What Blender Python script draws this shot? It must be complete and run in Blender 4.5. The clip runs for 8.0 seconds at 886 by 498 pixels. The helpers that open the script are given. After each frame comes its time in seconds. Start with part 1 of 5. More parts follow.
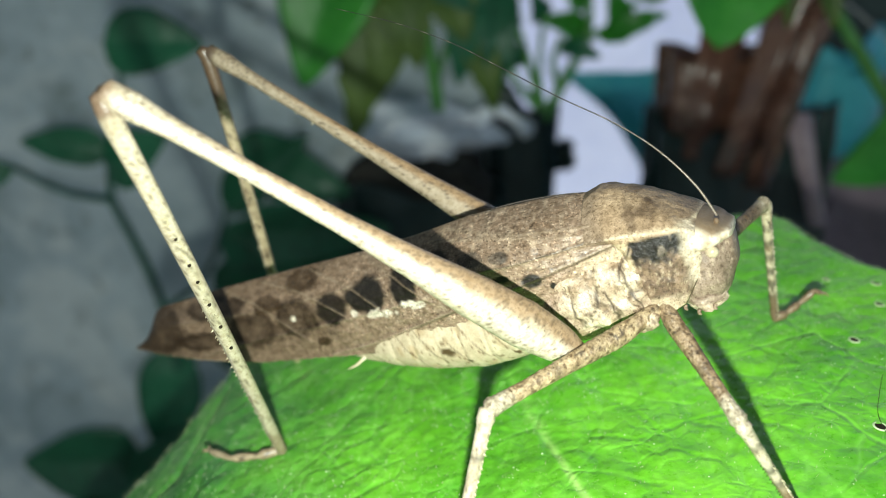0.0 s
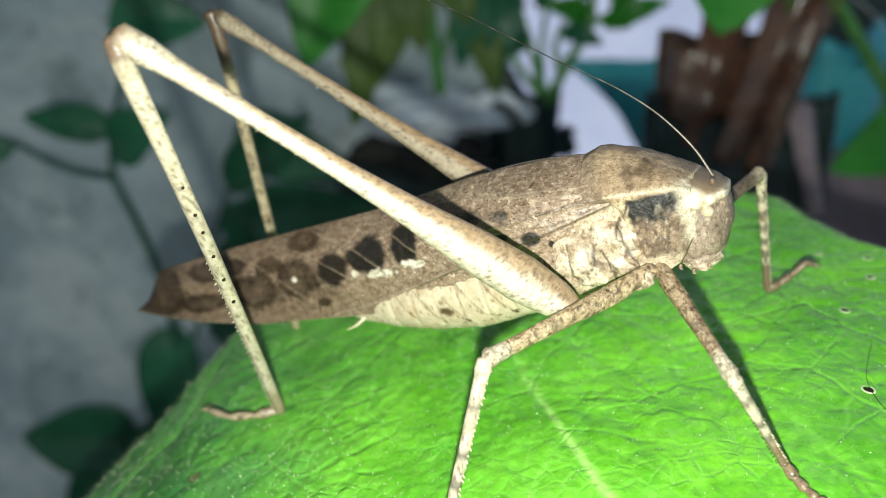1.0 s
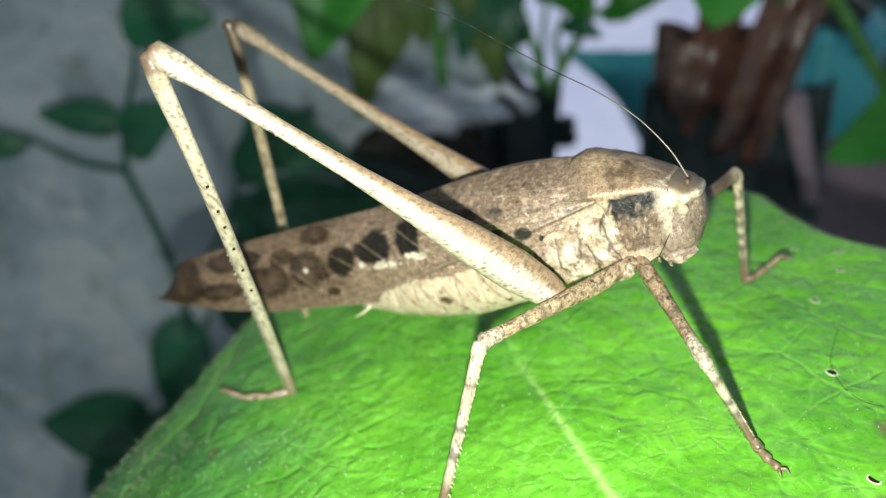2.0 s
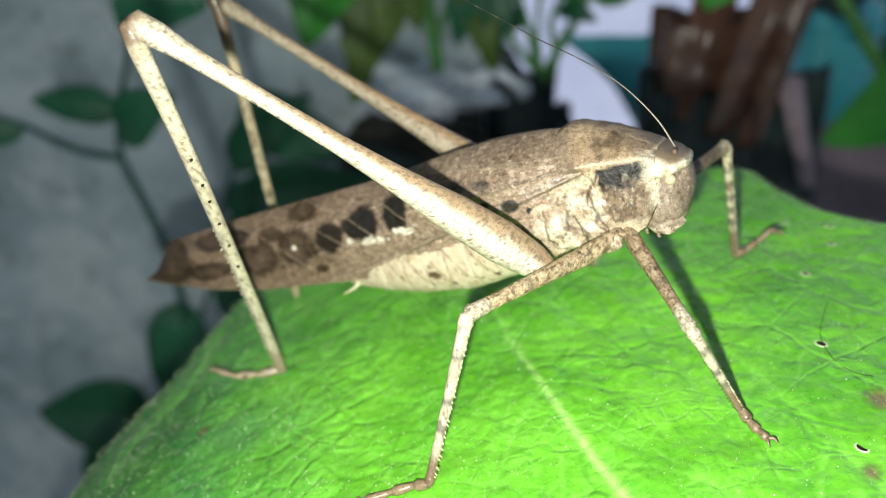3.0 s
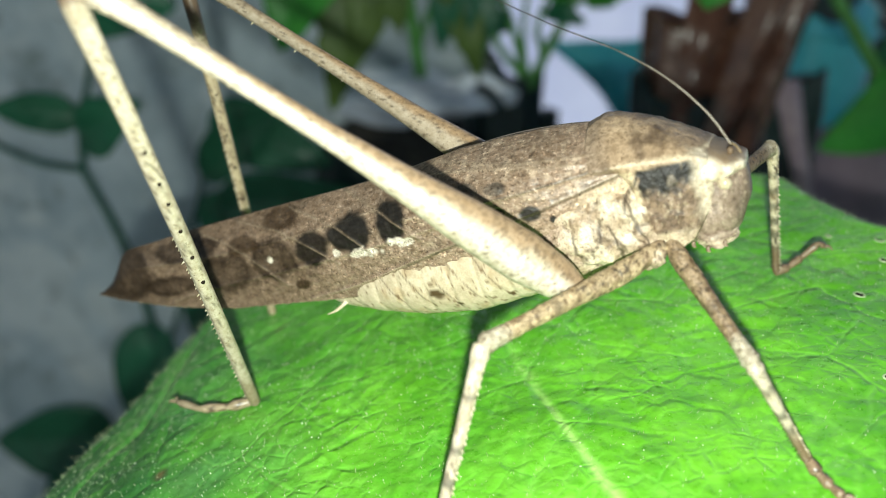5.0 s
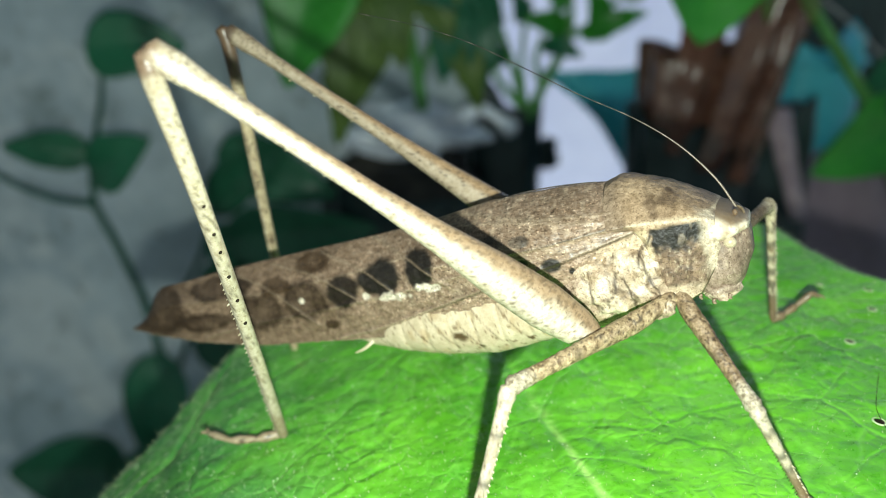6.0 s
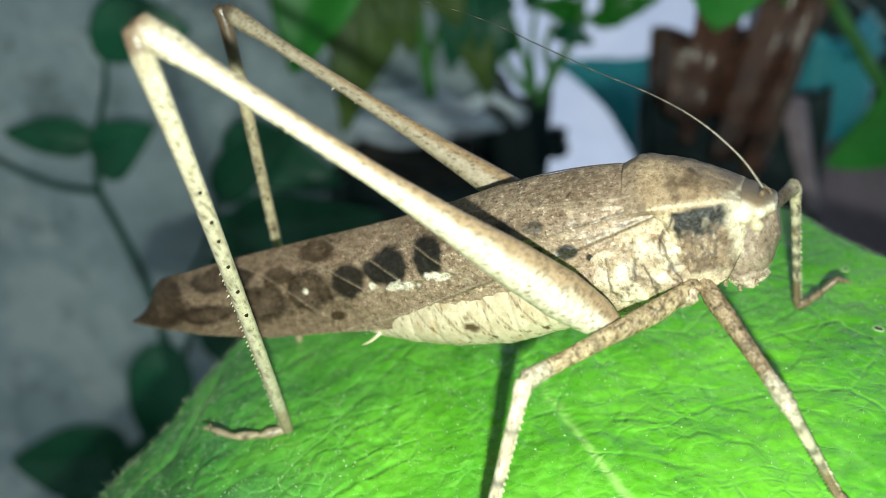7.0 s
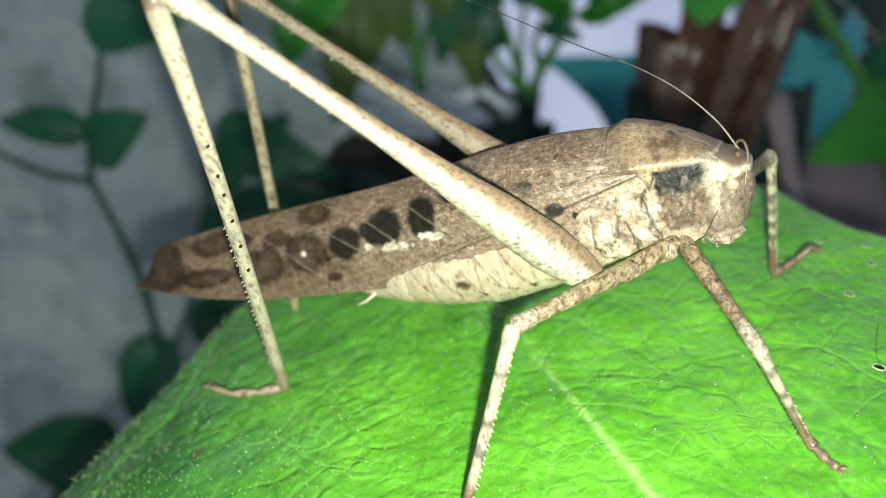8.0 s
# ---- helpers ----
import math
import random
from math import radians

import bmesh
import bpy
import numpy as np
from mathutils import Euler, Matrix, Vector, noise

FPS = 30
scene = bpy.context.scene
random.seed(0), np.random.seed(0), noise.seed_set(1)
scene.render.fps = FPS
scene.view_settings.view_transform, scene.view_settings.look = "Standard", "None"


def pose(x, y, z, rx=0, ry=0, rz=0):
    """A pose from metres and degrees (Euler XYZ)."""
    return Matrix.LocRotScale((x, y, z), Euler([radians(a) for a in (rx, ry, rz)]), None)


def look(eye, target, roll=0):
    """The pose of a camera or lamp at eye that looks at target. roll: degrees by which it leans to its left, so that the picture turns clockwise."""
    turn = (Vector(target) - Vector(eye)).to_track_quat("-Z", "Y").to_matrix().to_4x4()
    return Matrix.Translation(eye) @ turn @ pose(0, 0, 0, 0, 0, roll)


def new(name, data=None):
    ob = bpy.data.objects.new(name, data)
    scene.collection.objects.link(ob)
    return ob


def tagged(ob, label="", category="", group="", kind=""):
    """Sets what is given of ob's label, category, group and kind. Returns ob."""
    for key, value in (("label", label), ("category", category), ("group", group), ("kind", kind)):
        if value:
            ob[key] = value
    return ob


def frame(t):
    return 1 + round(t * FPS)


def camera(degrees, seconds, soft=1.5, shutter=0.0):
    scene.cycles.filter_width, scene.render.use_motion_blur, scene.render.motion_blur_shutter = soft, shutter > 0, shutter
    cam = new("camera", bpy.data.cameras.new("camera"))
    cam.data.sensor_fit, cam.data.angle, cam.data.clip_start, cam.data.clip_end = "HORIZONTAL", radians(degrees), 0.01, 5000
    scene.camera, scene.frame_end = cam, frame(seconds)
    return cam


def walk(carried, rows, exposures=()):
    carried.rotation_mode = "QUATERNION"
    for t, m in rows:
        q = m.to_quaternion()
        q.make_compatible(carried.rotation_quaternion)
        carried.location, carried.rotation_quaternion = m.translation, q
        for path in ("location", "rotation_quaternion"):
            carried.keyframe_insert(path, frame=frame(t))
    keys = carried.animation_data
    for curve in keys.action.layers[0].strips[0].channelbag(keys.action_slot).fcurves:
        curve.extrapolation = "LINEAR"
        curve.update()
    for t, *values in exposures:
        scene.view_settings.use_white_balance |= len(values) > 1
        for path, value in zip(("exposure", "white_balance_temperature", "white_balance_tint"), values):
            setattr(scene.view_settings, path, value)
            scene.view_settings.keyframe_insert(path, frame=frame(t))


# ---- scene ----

MM = 0.001
cam = camera(56.0, 8.0, soft=0.75)
cam.data.dof.use_dof = True
cam.data.dof.focus_distance = 0.0665
cam.data.dof.aperture_fstop = 22.5
EYE, TILT = 340.0, -20.0
# seconds, eye in mm (right, ahead, up), yaw, pitch, roll; then how the leaf sways: roll, nod, turn
ROWS = [
    (0.0, 0.354, 0.066, 0.348, 0.0, 0.0, 0.0, -1.491, 0.809, -0.695),
    (0.5, 0.191, 0.347, -1.503, -0.389, -0.18, -0.707, -1.781, 0.421, -0.431),
    (1.0, 0.361, -1.136, -2.431, -0.037, -0.502, -0.936, -1.301, 0.276, -0.374),
    (1.2, 0.503, -2.437, -2.475, 0.059, -0.646, -0.881, -1.38, 0.208, -0.188),
    (2.3, 1.391, -8.21, -1.527, 0.538, -1.518, -0.364, -0.619, -0.195, -0.086),
    (2.5, 1.656, -7.652, -1.423, 0.598, -1.496, -0.265, -0.678, -0.122, -0.014),
    (3.0, 2.188, -7.244, -3.258, 0.362, -2.009, -0.234, -0.881, -0.129, -0.056),
    (3.5, -0.447, -5.079, -0.404, 0.282, -2.044, 0.472, -0.381, -0.465, -0.019),
    (4.0, -1.034, 1.805, -0.909, -0.506, -1.337, 0.607, 0.124, -0.129, -0.077),
    (4.2, 0.263, 5.427, -2.555, -1.204, -1.226, 0.598, -0.113, 0.379, -0.449),
    (5.3, -0.288, 3.48, -4.041, -1.213, -0.937, 0.13, 0.466, -0.072, 0.177),
    (5.5, -1.917, 1.6, -2.994, -1.409, -0.373, 0.44, 1.288, -0.233, -0.071),
    (6.0, -2.144, -0.406, -0.985, -1.527, 0.25, 0.975, 1.802, -0.273, 0.543),
    (6.5, -2.194, 0.713, -1.372, -1.209, -0.211, 0.904, 1.539, -0.187, 0.451),
    (7.0, -2.541, 2.893, -1.461, -1.1, -0.313, 0.712, 0.998, -0.087, 0.532),
    (7.5, -1.95, 3.629, -2.709, -1.577, 0.171, 0.483, 1.064, -0.159, 0.228),
    (8.0, -3.03, -0.554, -5.198, -1.906, -0.03, 0.394, 1.165, -0.044, 0.578),
]
TILTED = pose(0, 0, EYE * MM, TILT)
walk(cam, [(r[0], TILTED @ pose(r[1] * MM, r[2] * MM, r[3] * MM, 90 + r[5], r[6], r[4])) for r in ROWS],
     [(0.0, 0.15, 6480, 3), (1.0, 0.12, 6490, 5), (2.5, 0.11, 6500, 8), (4.0, 0.13, 6500, 6), (5.5, 0.12, 6430, 2), (6.8, 0.13, 6370, -3), (8.0, 0.11, 6470, 4)])

# ---- light: the phone's own lamp just under the lens, and a dim blue sky ----
world = bpy.data.worlds.new("sky")
scene.world = world
world.use_nodes = True
sky = world.node_tree.nodes.new("ShaderNodeTexSky")
sky.sky_type, sky.sun_disc = "NISHITA", False
sky.sun_elevation, sky.sun_rotation = radians(60), radians(200)
world.node_tree.links.new(sky.outputs[0], world.node_tree.nodes["Background"].inputs[0])
world.node_tree.nodes["Background"].inputs[1].default_value = 0.060
sun = bpy.data.lights.new("sun", "SUN")
sun.energy, sun.angle, sun.color = 3.3, radians(0.5), (1.0, 0.96, 0.90)
sun_ob = new("sun", sun)
sun_ob.matrix_world = look((-0.34, -0.94, 1.73), (0, 0, 0))

torch = bpy.data.lights.new("phone_torch", "POINT")
torch.energy, torch.shadow_soft_size, torch.color = 0.50, 0.0011, (0.955, 1.0, 0.925)
torch_ob = new("phone_torch", torch)
torch_ob.location = (0.0, -0.0045, 0.3315)


# ---- materials ----
def nodes_of(name):
    m = bpy.data.materials.new(name)
    m.use_nodes = True
    nt = m.node_tree
    return m, nt, nt.nodes["Principled BSDF"]


def add(nt, kind, **values):
    n = nt.nodes.new(kind)
    for k, v in values.items():
        n.inputs[k.replace("_", " ")].default_value = v
    return n


def textured(name, dark, light, scale, rough=0.6, bump=0.2, bump_scale=None, detail=4.0, fine=None, metal=0.0, sheen=0.0,
             attribute=False, translucent=0.0, spec=0.5, bump_distance=0.0002, coat=0.0, vary=0.0, stretch=None):
    """Two noises, coarse and fine, mix two colours; a third gives relief. attribute: the mesh's own colours are mixed in."""
    m, nt, bsdf = nodes_of(name)
    link = nt.links.new
    co = nt.nodes.new("ShaderNodeTexCoord")
    where = co.outputs["Object"]
    if stretch:
        mp = add(nt, "ShaderNodeMapping", Scale=stretch)
        link(where, mp.inputs["Vector"])
        where = mp.outputs[0]
    n1 = add(nt, "ShaderNodeTexNoise", Scale=scale, Detail=detail)
    n2 = add(nt, "ShaderNodeTexNoise", Scale=fine or scale * 7, Detail=3.0)
    for n in (n1, n2):
        link(where, n.inputs["Vector"])
    both = nt.nodes.new("ShaderNodeMath")
    both.operation = "MULTIPLY_ADD"
    link(n1.outputs[0], both.inputs[0])
    both.inputs[1].default_value = 0.62
    half = nt.nodes.new("ShaderNodeMath")
    half.operation = "MULTIPLY"
    half.inputs[1].default_value = 0.38
    link(n2.outputs[0], half.inputs[0])
    link(half.outputs[0], both.inputs[2])
    ramp = nt.nodes.new("ShaderNodeValToRGB")
    ramp.color_ramp.elements[0].position, ramp.color_ramp.elements[1].position = 0.36, 0.64
    ramp.color_ramp.elements[0].color, ramp.color_ramp.elements[1].color = (*dark, 1), (*light, 1)
    link(both.outputs[0], ramp.inputs[0])
    colour = ramp.outputs[0]
    if attribute:
        at = nt.nodes.new("ShaderNodeAttribute")
        at.attribute_name = "Col"
        mul = nt.nodes.new("ShaderNodeMix")
        mul.data_type, mul.blend_type = "RGBA", "MULTIPLY"
        mul.inputs[0].default_value = 1.0
        link(at.outputs["Color"], mul.inputs[6])
        link(colour, mul.inputs[7])
        colour = mul.outputs[2]
    if vary:
        info = nt.nodes.new("ShaderNodeObjectInfo")
        hs = nt.nodes.new("ShaderNodeHueSaturation")
        rng = add(nt, "ShaderNodeMapRange", To_Min=1 - vary, To_Max=1 + vary)
        link(info.outputs["Random"], rng.inputs[0])
        link(rng.outputs[0], hs.inputs["Value"])
        link(colour, hs.inputs["Color"])
        colour = hs.outputs[0]
    link(colour, bsdf.inputs["Base Color"])
    rr = add(nt, "ShaderNodeMapRange", To_Min=max(0.05, rough - 0.14), To_Max=min(1.0, rough + 0.14))
    link(n2.outputs[0], rr.inputs[0])
    link(rr.outputs[0], bsdf.inputs["Roughness"])
    bsdf.inputs["Metallic"].default_value = metal
    bsdf.inputs["Specular IOR Level"].default_value = spec
    bsdf.inputs["Coat Weight"].default_value = coat
    bsdf.inputs["Sheen Weight"].default_value = sheen
    if bump:
        n3 = add(nt, "ShaderNodeTexNoise", Scale=bump_scale or scale * 5, Detail=5.0)
        link(where, n3.inputs["Vector"])
        bp = add(nt, "ShaderNodeBump", Strength=bump, Distance=bump_distance)
        link(n3.outputs[0], bp.inputs["Height"])
        link(bp.outputs[0], bsdf.inputs["Normal"])
    if translucent:
        tr = nt.nodes.new("ShaderNodeBsdfTranslucent")
        link(colour, tr.inputs[0])
        mix = nt.nodes.new("ShaderNodeMixShader")
        mix.inputs[0].default_value = translucent
        link(bsdf.outputs[0], mix.inputs[1])
        link(tr.outputs[0], mix.inputs[2])
        link(mix.outputs[0], nt.nodes["Material Output"].inputs[0])
    return m


M_WALL = textured("rough_concrete", (0.33, 0.44, 0.46), (0.62, 0.735, 0.75), 16, 0.85, 0.5, 90, fine=70, bump_distance=0.002)
M_PLASTER = textured("stained_plaster", (0.40, 0.49, 0.54), (0.66, 0.75, 0.80), 22, 0.85, 0.5, 120, fine=120, bump_distance=0.001)
M_FAR = textured("lavender_paint", (0.56, 0.62, 0.88), (0.68, 0.74, 0.97), 6, 0.8, 0.2, 60, bump_distance=0.001)
M_GROUND = textured("grey_cement_floor", (0.20, 0.20, 0.19), (0.34, 0.33, 0.31), 9, 0.9, 0.5, 120, bump_distance=0.002)
M_LEAF = textured("broad_leaf", (0.72, 0.74, 0.62), (1.12, 1.08, 1.2), 110, 0.31, 0.8, 900, fine=1500, attribute=True, translucent=0.06,
                  spec=0.65, bump_distance=0.0002)


def add_net(m, sizes):
    """Soft veins between quilted fields: cell borders at several sizes, tinted and sunken (to the metre, half width, strength, colour, depth)."""
    nt = m.node_tree
    bsdf = nt.nodes["Principled BSDF"]
    co = nt.nodes.new("ShaderNodeTexCoord")
    source = bsdf.inputs["Base Color"].links[0].from_socket
    bump = bsdf.inputs["Normal"].links[0].from_node
    for scale, width, k, hue, deep in sizes:
        warp = add(nt, "ShaderNodeTexNoise", Scale=scale * 0.7, Detail=3.0)
        nt.links.new(co.outputs["Object"], warp.inputs["Vector"])
        mixv = nt.nodes.new("ShaderNodeMix")
        mixv.data_type = "VECTOR"
        mixv.inputs[0].default_value = 0.5 / scale
        nt.links.new(co.outputs["Object"], mixv.inputs[4])
        nt.links.new(warp.outputs["Color"], mixv.inputs[5])
        vor = add(nt, "ShaderNodeTexVoronoi", Scale=scale)
        vor.feature = "DISTANCE_TO_EDGE"
        nt.links.new(mixv.outputs[1], vor.inputs["Vector"])
        line = add(nt, "ShaderNodeMapRange", From_Min=0.0, From_Max=width, To_Min=1.0, To_Max=0.0)
        line.interpolation_type = "SMOOTHSTEP"
        nt.links.new(vor.outputs["Distance"], line.inputs[0])
        gaps = add(nt, "ShaderNodeTexNoise", Scale=scale * 0.4, Detail=1.0)
        nt.links.new(co.outputs["Object"], gaps.inputs["Vector"])
        held = add(nt, "ShaderNodeMapRange", From_Min=0.38, From_Max=0.66)
        nt.links.new(gaps.outputs[0], held.inputs[0])
        broken = nt.nodes.new("ShaderNodeMath")
        broken.operation = "MULTIPLY"
        nt.links.new(line.outputs[0], broken.inputs[0])
        nt.links.new(held.outputs[0], broken.inputs[1])
        faint = nt.nodes.new("ShaderNodeMath")
        faint.operation = "MULTIPLY"
        faint.inputs[1].default_value = k
        nt.links.new(broken.outputs[0], faint.inputs[0])
        tint = nt.nodes.new("ShaderNodeMix")
        tint.data_type = "RGBA"
        tint.inputs[7].default_value = (*hue, 1)
        nt.links.new(faint.outputs[0], tint.inputs[0])
        nt.links.new(source, tint.inputs[6])
        source = tint.outputs[2]
        extra = add(nt, "ShaderNodeBump", Strength=1.0, Distance=deep)
        extra.invert = True
        nt.links.new(broken.outputs[0], extra.inputs["Height"])
        nt.links.new(bump.outputs[0], extra.inputs["Normal"])
        bump = extra
    nt.links.new(source, bsdf.inputs["Base Color"])
    nt.links.new(bump.outputs[0], bsdf.inputs["Normal"])


# the 230 net is dark green: crease shade put into the tint
add_net(M_LEAF, ((95, 0.034, 0.36, (0.24, 0.60, 0.10), 0.00008), (230, 0.12, 0.20, (0.06, 0.28, 0.02), 0.00010), (560, 0.16, 0.24, (0.22, 0.57, 0.09), 0.00005)))


def add_stains(m, layers):
    """Blotches with soft rims: (blotches to the metre, noise threshold, softness, strength, colour)."""
    nt = m.node_tree
    bsdf = nt.nodes["Principled BSDF"]
    co = nt.nodes.new("ShaderNodeTexCoord")
    for scale, level, soft, k, hue in layers:
        source = bsdf.inputs["Base Color"].links[0].from_socket
        blot = add(nt, "ShaderNodeTexNoise", Scale=scale, Detail=5.0, Roughness=0.6, Distortion=0.4)
        nt.links.new(co.outputs["Object"], blot.inputs["Vector"])
        ramp = add(nt, "ShaderNodeMapRange", From_Min=level, From_Max=level + soft, To_Min=0.0, To_Max=k)
        nt.links.new(blot.outputs[0], ramp.inputs[0])
        tint = nt.nodes.new("ShaderNodeMix")
        tint.data_type = "RGBA"
        tint.inputs[7].default_value = (*hue, 1)
        nt.links.new(ramp.outputs[0], tint.inputs[0])
        nt.links.new(source, tint.inputs[6])
        nt.links.new(tint.outputs[2], bsdf.inputs["Base Color"])


add_stains(M_PLASTER, ((19, 0.50, 0.06, 0.5, (0.86, 0.90, 0.90)), (34, 0.54, 0.10, 0.6, (0.27, 0.34, 0.36)), (140, 0.60, 0.08, 0.6, (0.20, 0.24, 0.23)), (90, 0.60, 0.06, 0.4, (0.86, 0.90, 0.90))))
M_DUST = textured("pale_dust", (0.48, 0.66, 0.34), (0.80, 0.90, 0.70), 900, 0.7, 0)
M_HAIR = textured("leaf_down", (0.45, 0.6, 0.3), (0.7, 0.8, 0.5), 900, 0.6, 0)
# same leaf twice: the LIT copy has stronger light put into its colour
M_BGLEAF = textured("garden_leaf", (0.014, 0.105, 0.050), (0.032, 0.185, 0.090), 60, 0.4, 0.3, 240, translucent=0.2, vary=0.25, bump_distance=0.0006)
M_BGLEAF_LIT = textured("lit_garden_leaf", (0.035, 0.26, 0.025), (0.08, 0.42, 0.05), 60, 0.4, 0.3, 240, translucent=0.3, vary=0.15, bump_distance=0.0006)
M_OLIVE = textured("olive_leaf", (0.05, 0.11, 0.015), (0.13, 0.22, 0.03), 70, 0.5, 0.3, 300, translucent=0.2, bump_distance=0.0006)
M_STEM = textured("green_stem", (0.06, 0.22, 0.04), (0.12, 0.36, 0.08), 300, 0.5, 0.2)
M_DARKSTEM = textured("dark_stem", (0.015, 0.07, 0.045), (0.03, 0.12, 0.075), 300, 0.5, 0.2)
M_BLACK = textured("black_polythene", (0.012, 0.026, 0.025), (0.026, 0.054, 0.052), 80, 0.4, 0.5, 120, bump_distance=0.001)
M_SOIL = textured("dark_soil", (0.020, 0.020, 0.017), (0.06, 0.052, 0.042), 130, 0.95, 1.0, 400, bump_distance=0.001)
M_BROWN = textured("brown_plastic", (0.065, 0.028, 0.020), (0.16, 0.074, 0.048), 40, 0.24, 0.4, 60, spec=0.7, bump_distance=0.001)
M_CLEAR = textured("thin_clear_plastic", (0.62, 0.70, 0.82), (0.92, 0.95, 1.0), 70, 0.12, 0.7, 110, spec=0.9, bump_distance=0.002)
M_MAUVE = textured("mauve_cloth", (0.20, 0.15, 0.19), (0.34, 0.26, 0.31), 50, 0.8, 0.4, 140, bump_distance=0.001)
M_PINK = textured("pale_pink_plastic", (0.34, 0.26, 0.30), (0.55, 0.44, 0.46), 50, 0.5, 0.3, 120, bump_distance=0.001)
M_TEAL = textured("teal_plastic", (0.05, 0.40, 0.47), (0.10, 0.56, 0.64), 50, 0.4, 0.3, 120, bump_distance=0.001)
M_WEB = textured("spider_thread", (0.5, 0.5, 0.5), (0.7, 0.7, 0.7), 900, 0.4, 0)

M_SHELL = textured("insect_shell", (0.60, 0.56, 0.52), (1.12, 1.12, 1.14), 2400, 0.48, 0.6, 4200, fine=9000, attribute=True, spec=0.35, bump_distance=0.00012)
M_WING = textured("leathery_wing", (0.56, 0.51, 0.46), (1.20, 1.18, 1.16), 2300, 0.44, 0.6, 4200, fine=7500, attribute=True, spec=0.5, bump_distance=0.00010, stretch=(0.55, 1, 1))
M_LEG = textured("mottled_leg", (0.74, 0.69, 0.61), (1.08, 1.08, 1.10), 2600, 0.36, 0.3, 4600, fine=8000, attribute=True, spec=0.6, bump_distance=0.00007)
M_ROUGH = textured("rough_mottled_leg", (0.50, 0.44, 0.37), (1.20, 1.20, 1.22), 2300, 0.5, 0.8, 3600, fine=7500, attribute=True, spec=0.45, bump_distance=0.00016)
M_SPINE = textured("pale_spine", (0.42, 0.34, 0.2), (0.7, 0.62, 0.45), 900, 0.45, 0)
M_DARK = textured("dark_chitin", (0.010, 0.007, 0.005), (0.034, 0.024, 0.016), 900, 0.8, 0.2, 2000, spec=0.1)


def add_specks(m, layers):
    """Fine dark flecks and pale grains: (grains to the metre, noise threshold, strength, colour)."""
    nt = m.node_tree
    bsdf = nt.nodes["Principled BSDF"]
    co = nt.nodes.new("ShaderNodeTexCoord")
    for scale, level, k, hue in layers:
        source = bsdf.inputs["Base Color"].links[0].from_socket
        grain = add(nt, "ShaderNodeTexNoise", Scale=scale, Detail=2.0)
        nt.links.new(co.outputs["Object"], grain.inputs["Vector"])
        ramp = add(nt, "ShaderNodeMapRange", From_Min=level, From_Max=level + 0.07, To_Min=0.0, To_Max=k)
        nt.links.new(grain.outputs[0], ramp.inputs[0])
        tint = nt.nodes.new("ShaderNodeMix")
        tint.data_type, tint.blend_type = "RGBA", "MULTIPLY"
        tint.inputs[7].default_value = (*hue, 1)
        nt.links.new(ramp.outputs[0], tint.inputs[0])
        nt.links.new(source, tint.inputs[6])
        nt.links.new(tint.outputs[2], bsdf.inputs["Base Color"])


add_specks(M_SHELL, ((3600, 0.60, 0.7, (0.45, 0.40, 0.35)), (8000, 0.60, 0.8, (0.32, 0.28, 0.24)), (6500, 0.62, 0.7, (1.5, 1.5, 1.55))))
add_specks(M_WING, ((2700, 0.59, 0.6, (0.48, 0.44, 0.41)), (5600, 0.60, 0.9, (0.34, 0.30, 0.27)), (4600, 0.61, 0.9, (2.0, 2.0, 2.05))))
add_specks(M_LEG, ((3000, 0.64, 0.6, (0.55, 0.48, 0.40)), (6500, 0.63, 0.8, (0.30, 0.25, 0.20))))
add_specks(M_ROUGH, ((2600, 0.58, 0.8, (0.40, 0.34, 0.28)), (6000, 0.60, 0.9, (0.30, 0.25, 0.20)), (5000, 0.61, 0.8, (1.6, 1.6, 1.6))))
M_CROWN = textured("smooth_cream_shell", (0.84, 0.82, 0.82), (1.07, 1.07, 1.13), 1300, 0.5, 0.4, 2600, fine=5200, attribute=True, spec=0.3, bump_distance=0.0001)
M_EYE = textured("pale_eye", (0.34, 0.27, 0.18), (0.50, 0.42, 0.30), 900, 0.25, 0.1, 2500, spec=0.6)


# ---- building tools (lengths in mm) ----
def smooth_path(points, n):
    """A smooth curve through the points, n steps a span."""
    p = np.array(points, float)
    q = np.vstack([2 * p[0] - p[1], p, 2 * p[-1] - p[-2]])
    out = []
    for i in range(1, len(q) - 2):
        for t in np.linspace(0, 1, n, endpoint=False):
            a, b, c, d = q[i - 1], q[i], q[i + 1], q[i + 2]
            out.append(0.5 * (2 * b + (c - a) * t + (2 * a - 5 * b + 4 * c - d) * t * t + (3 * b - a - 3 * c + d) * t ** 3))
    out.append(p[-1])
    return np.array(out)


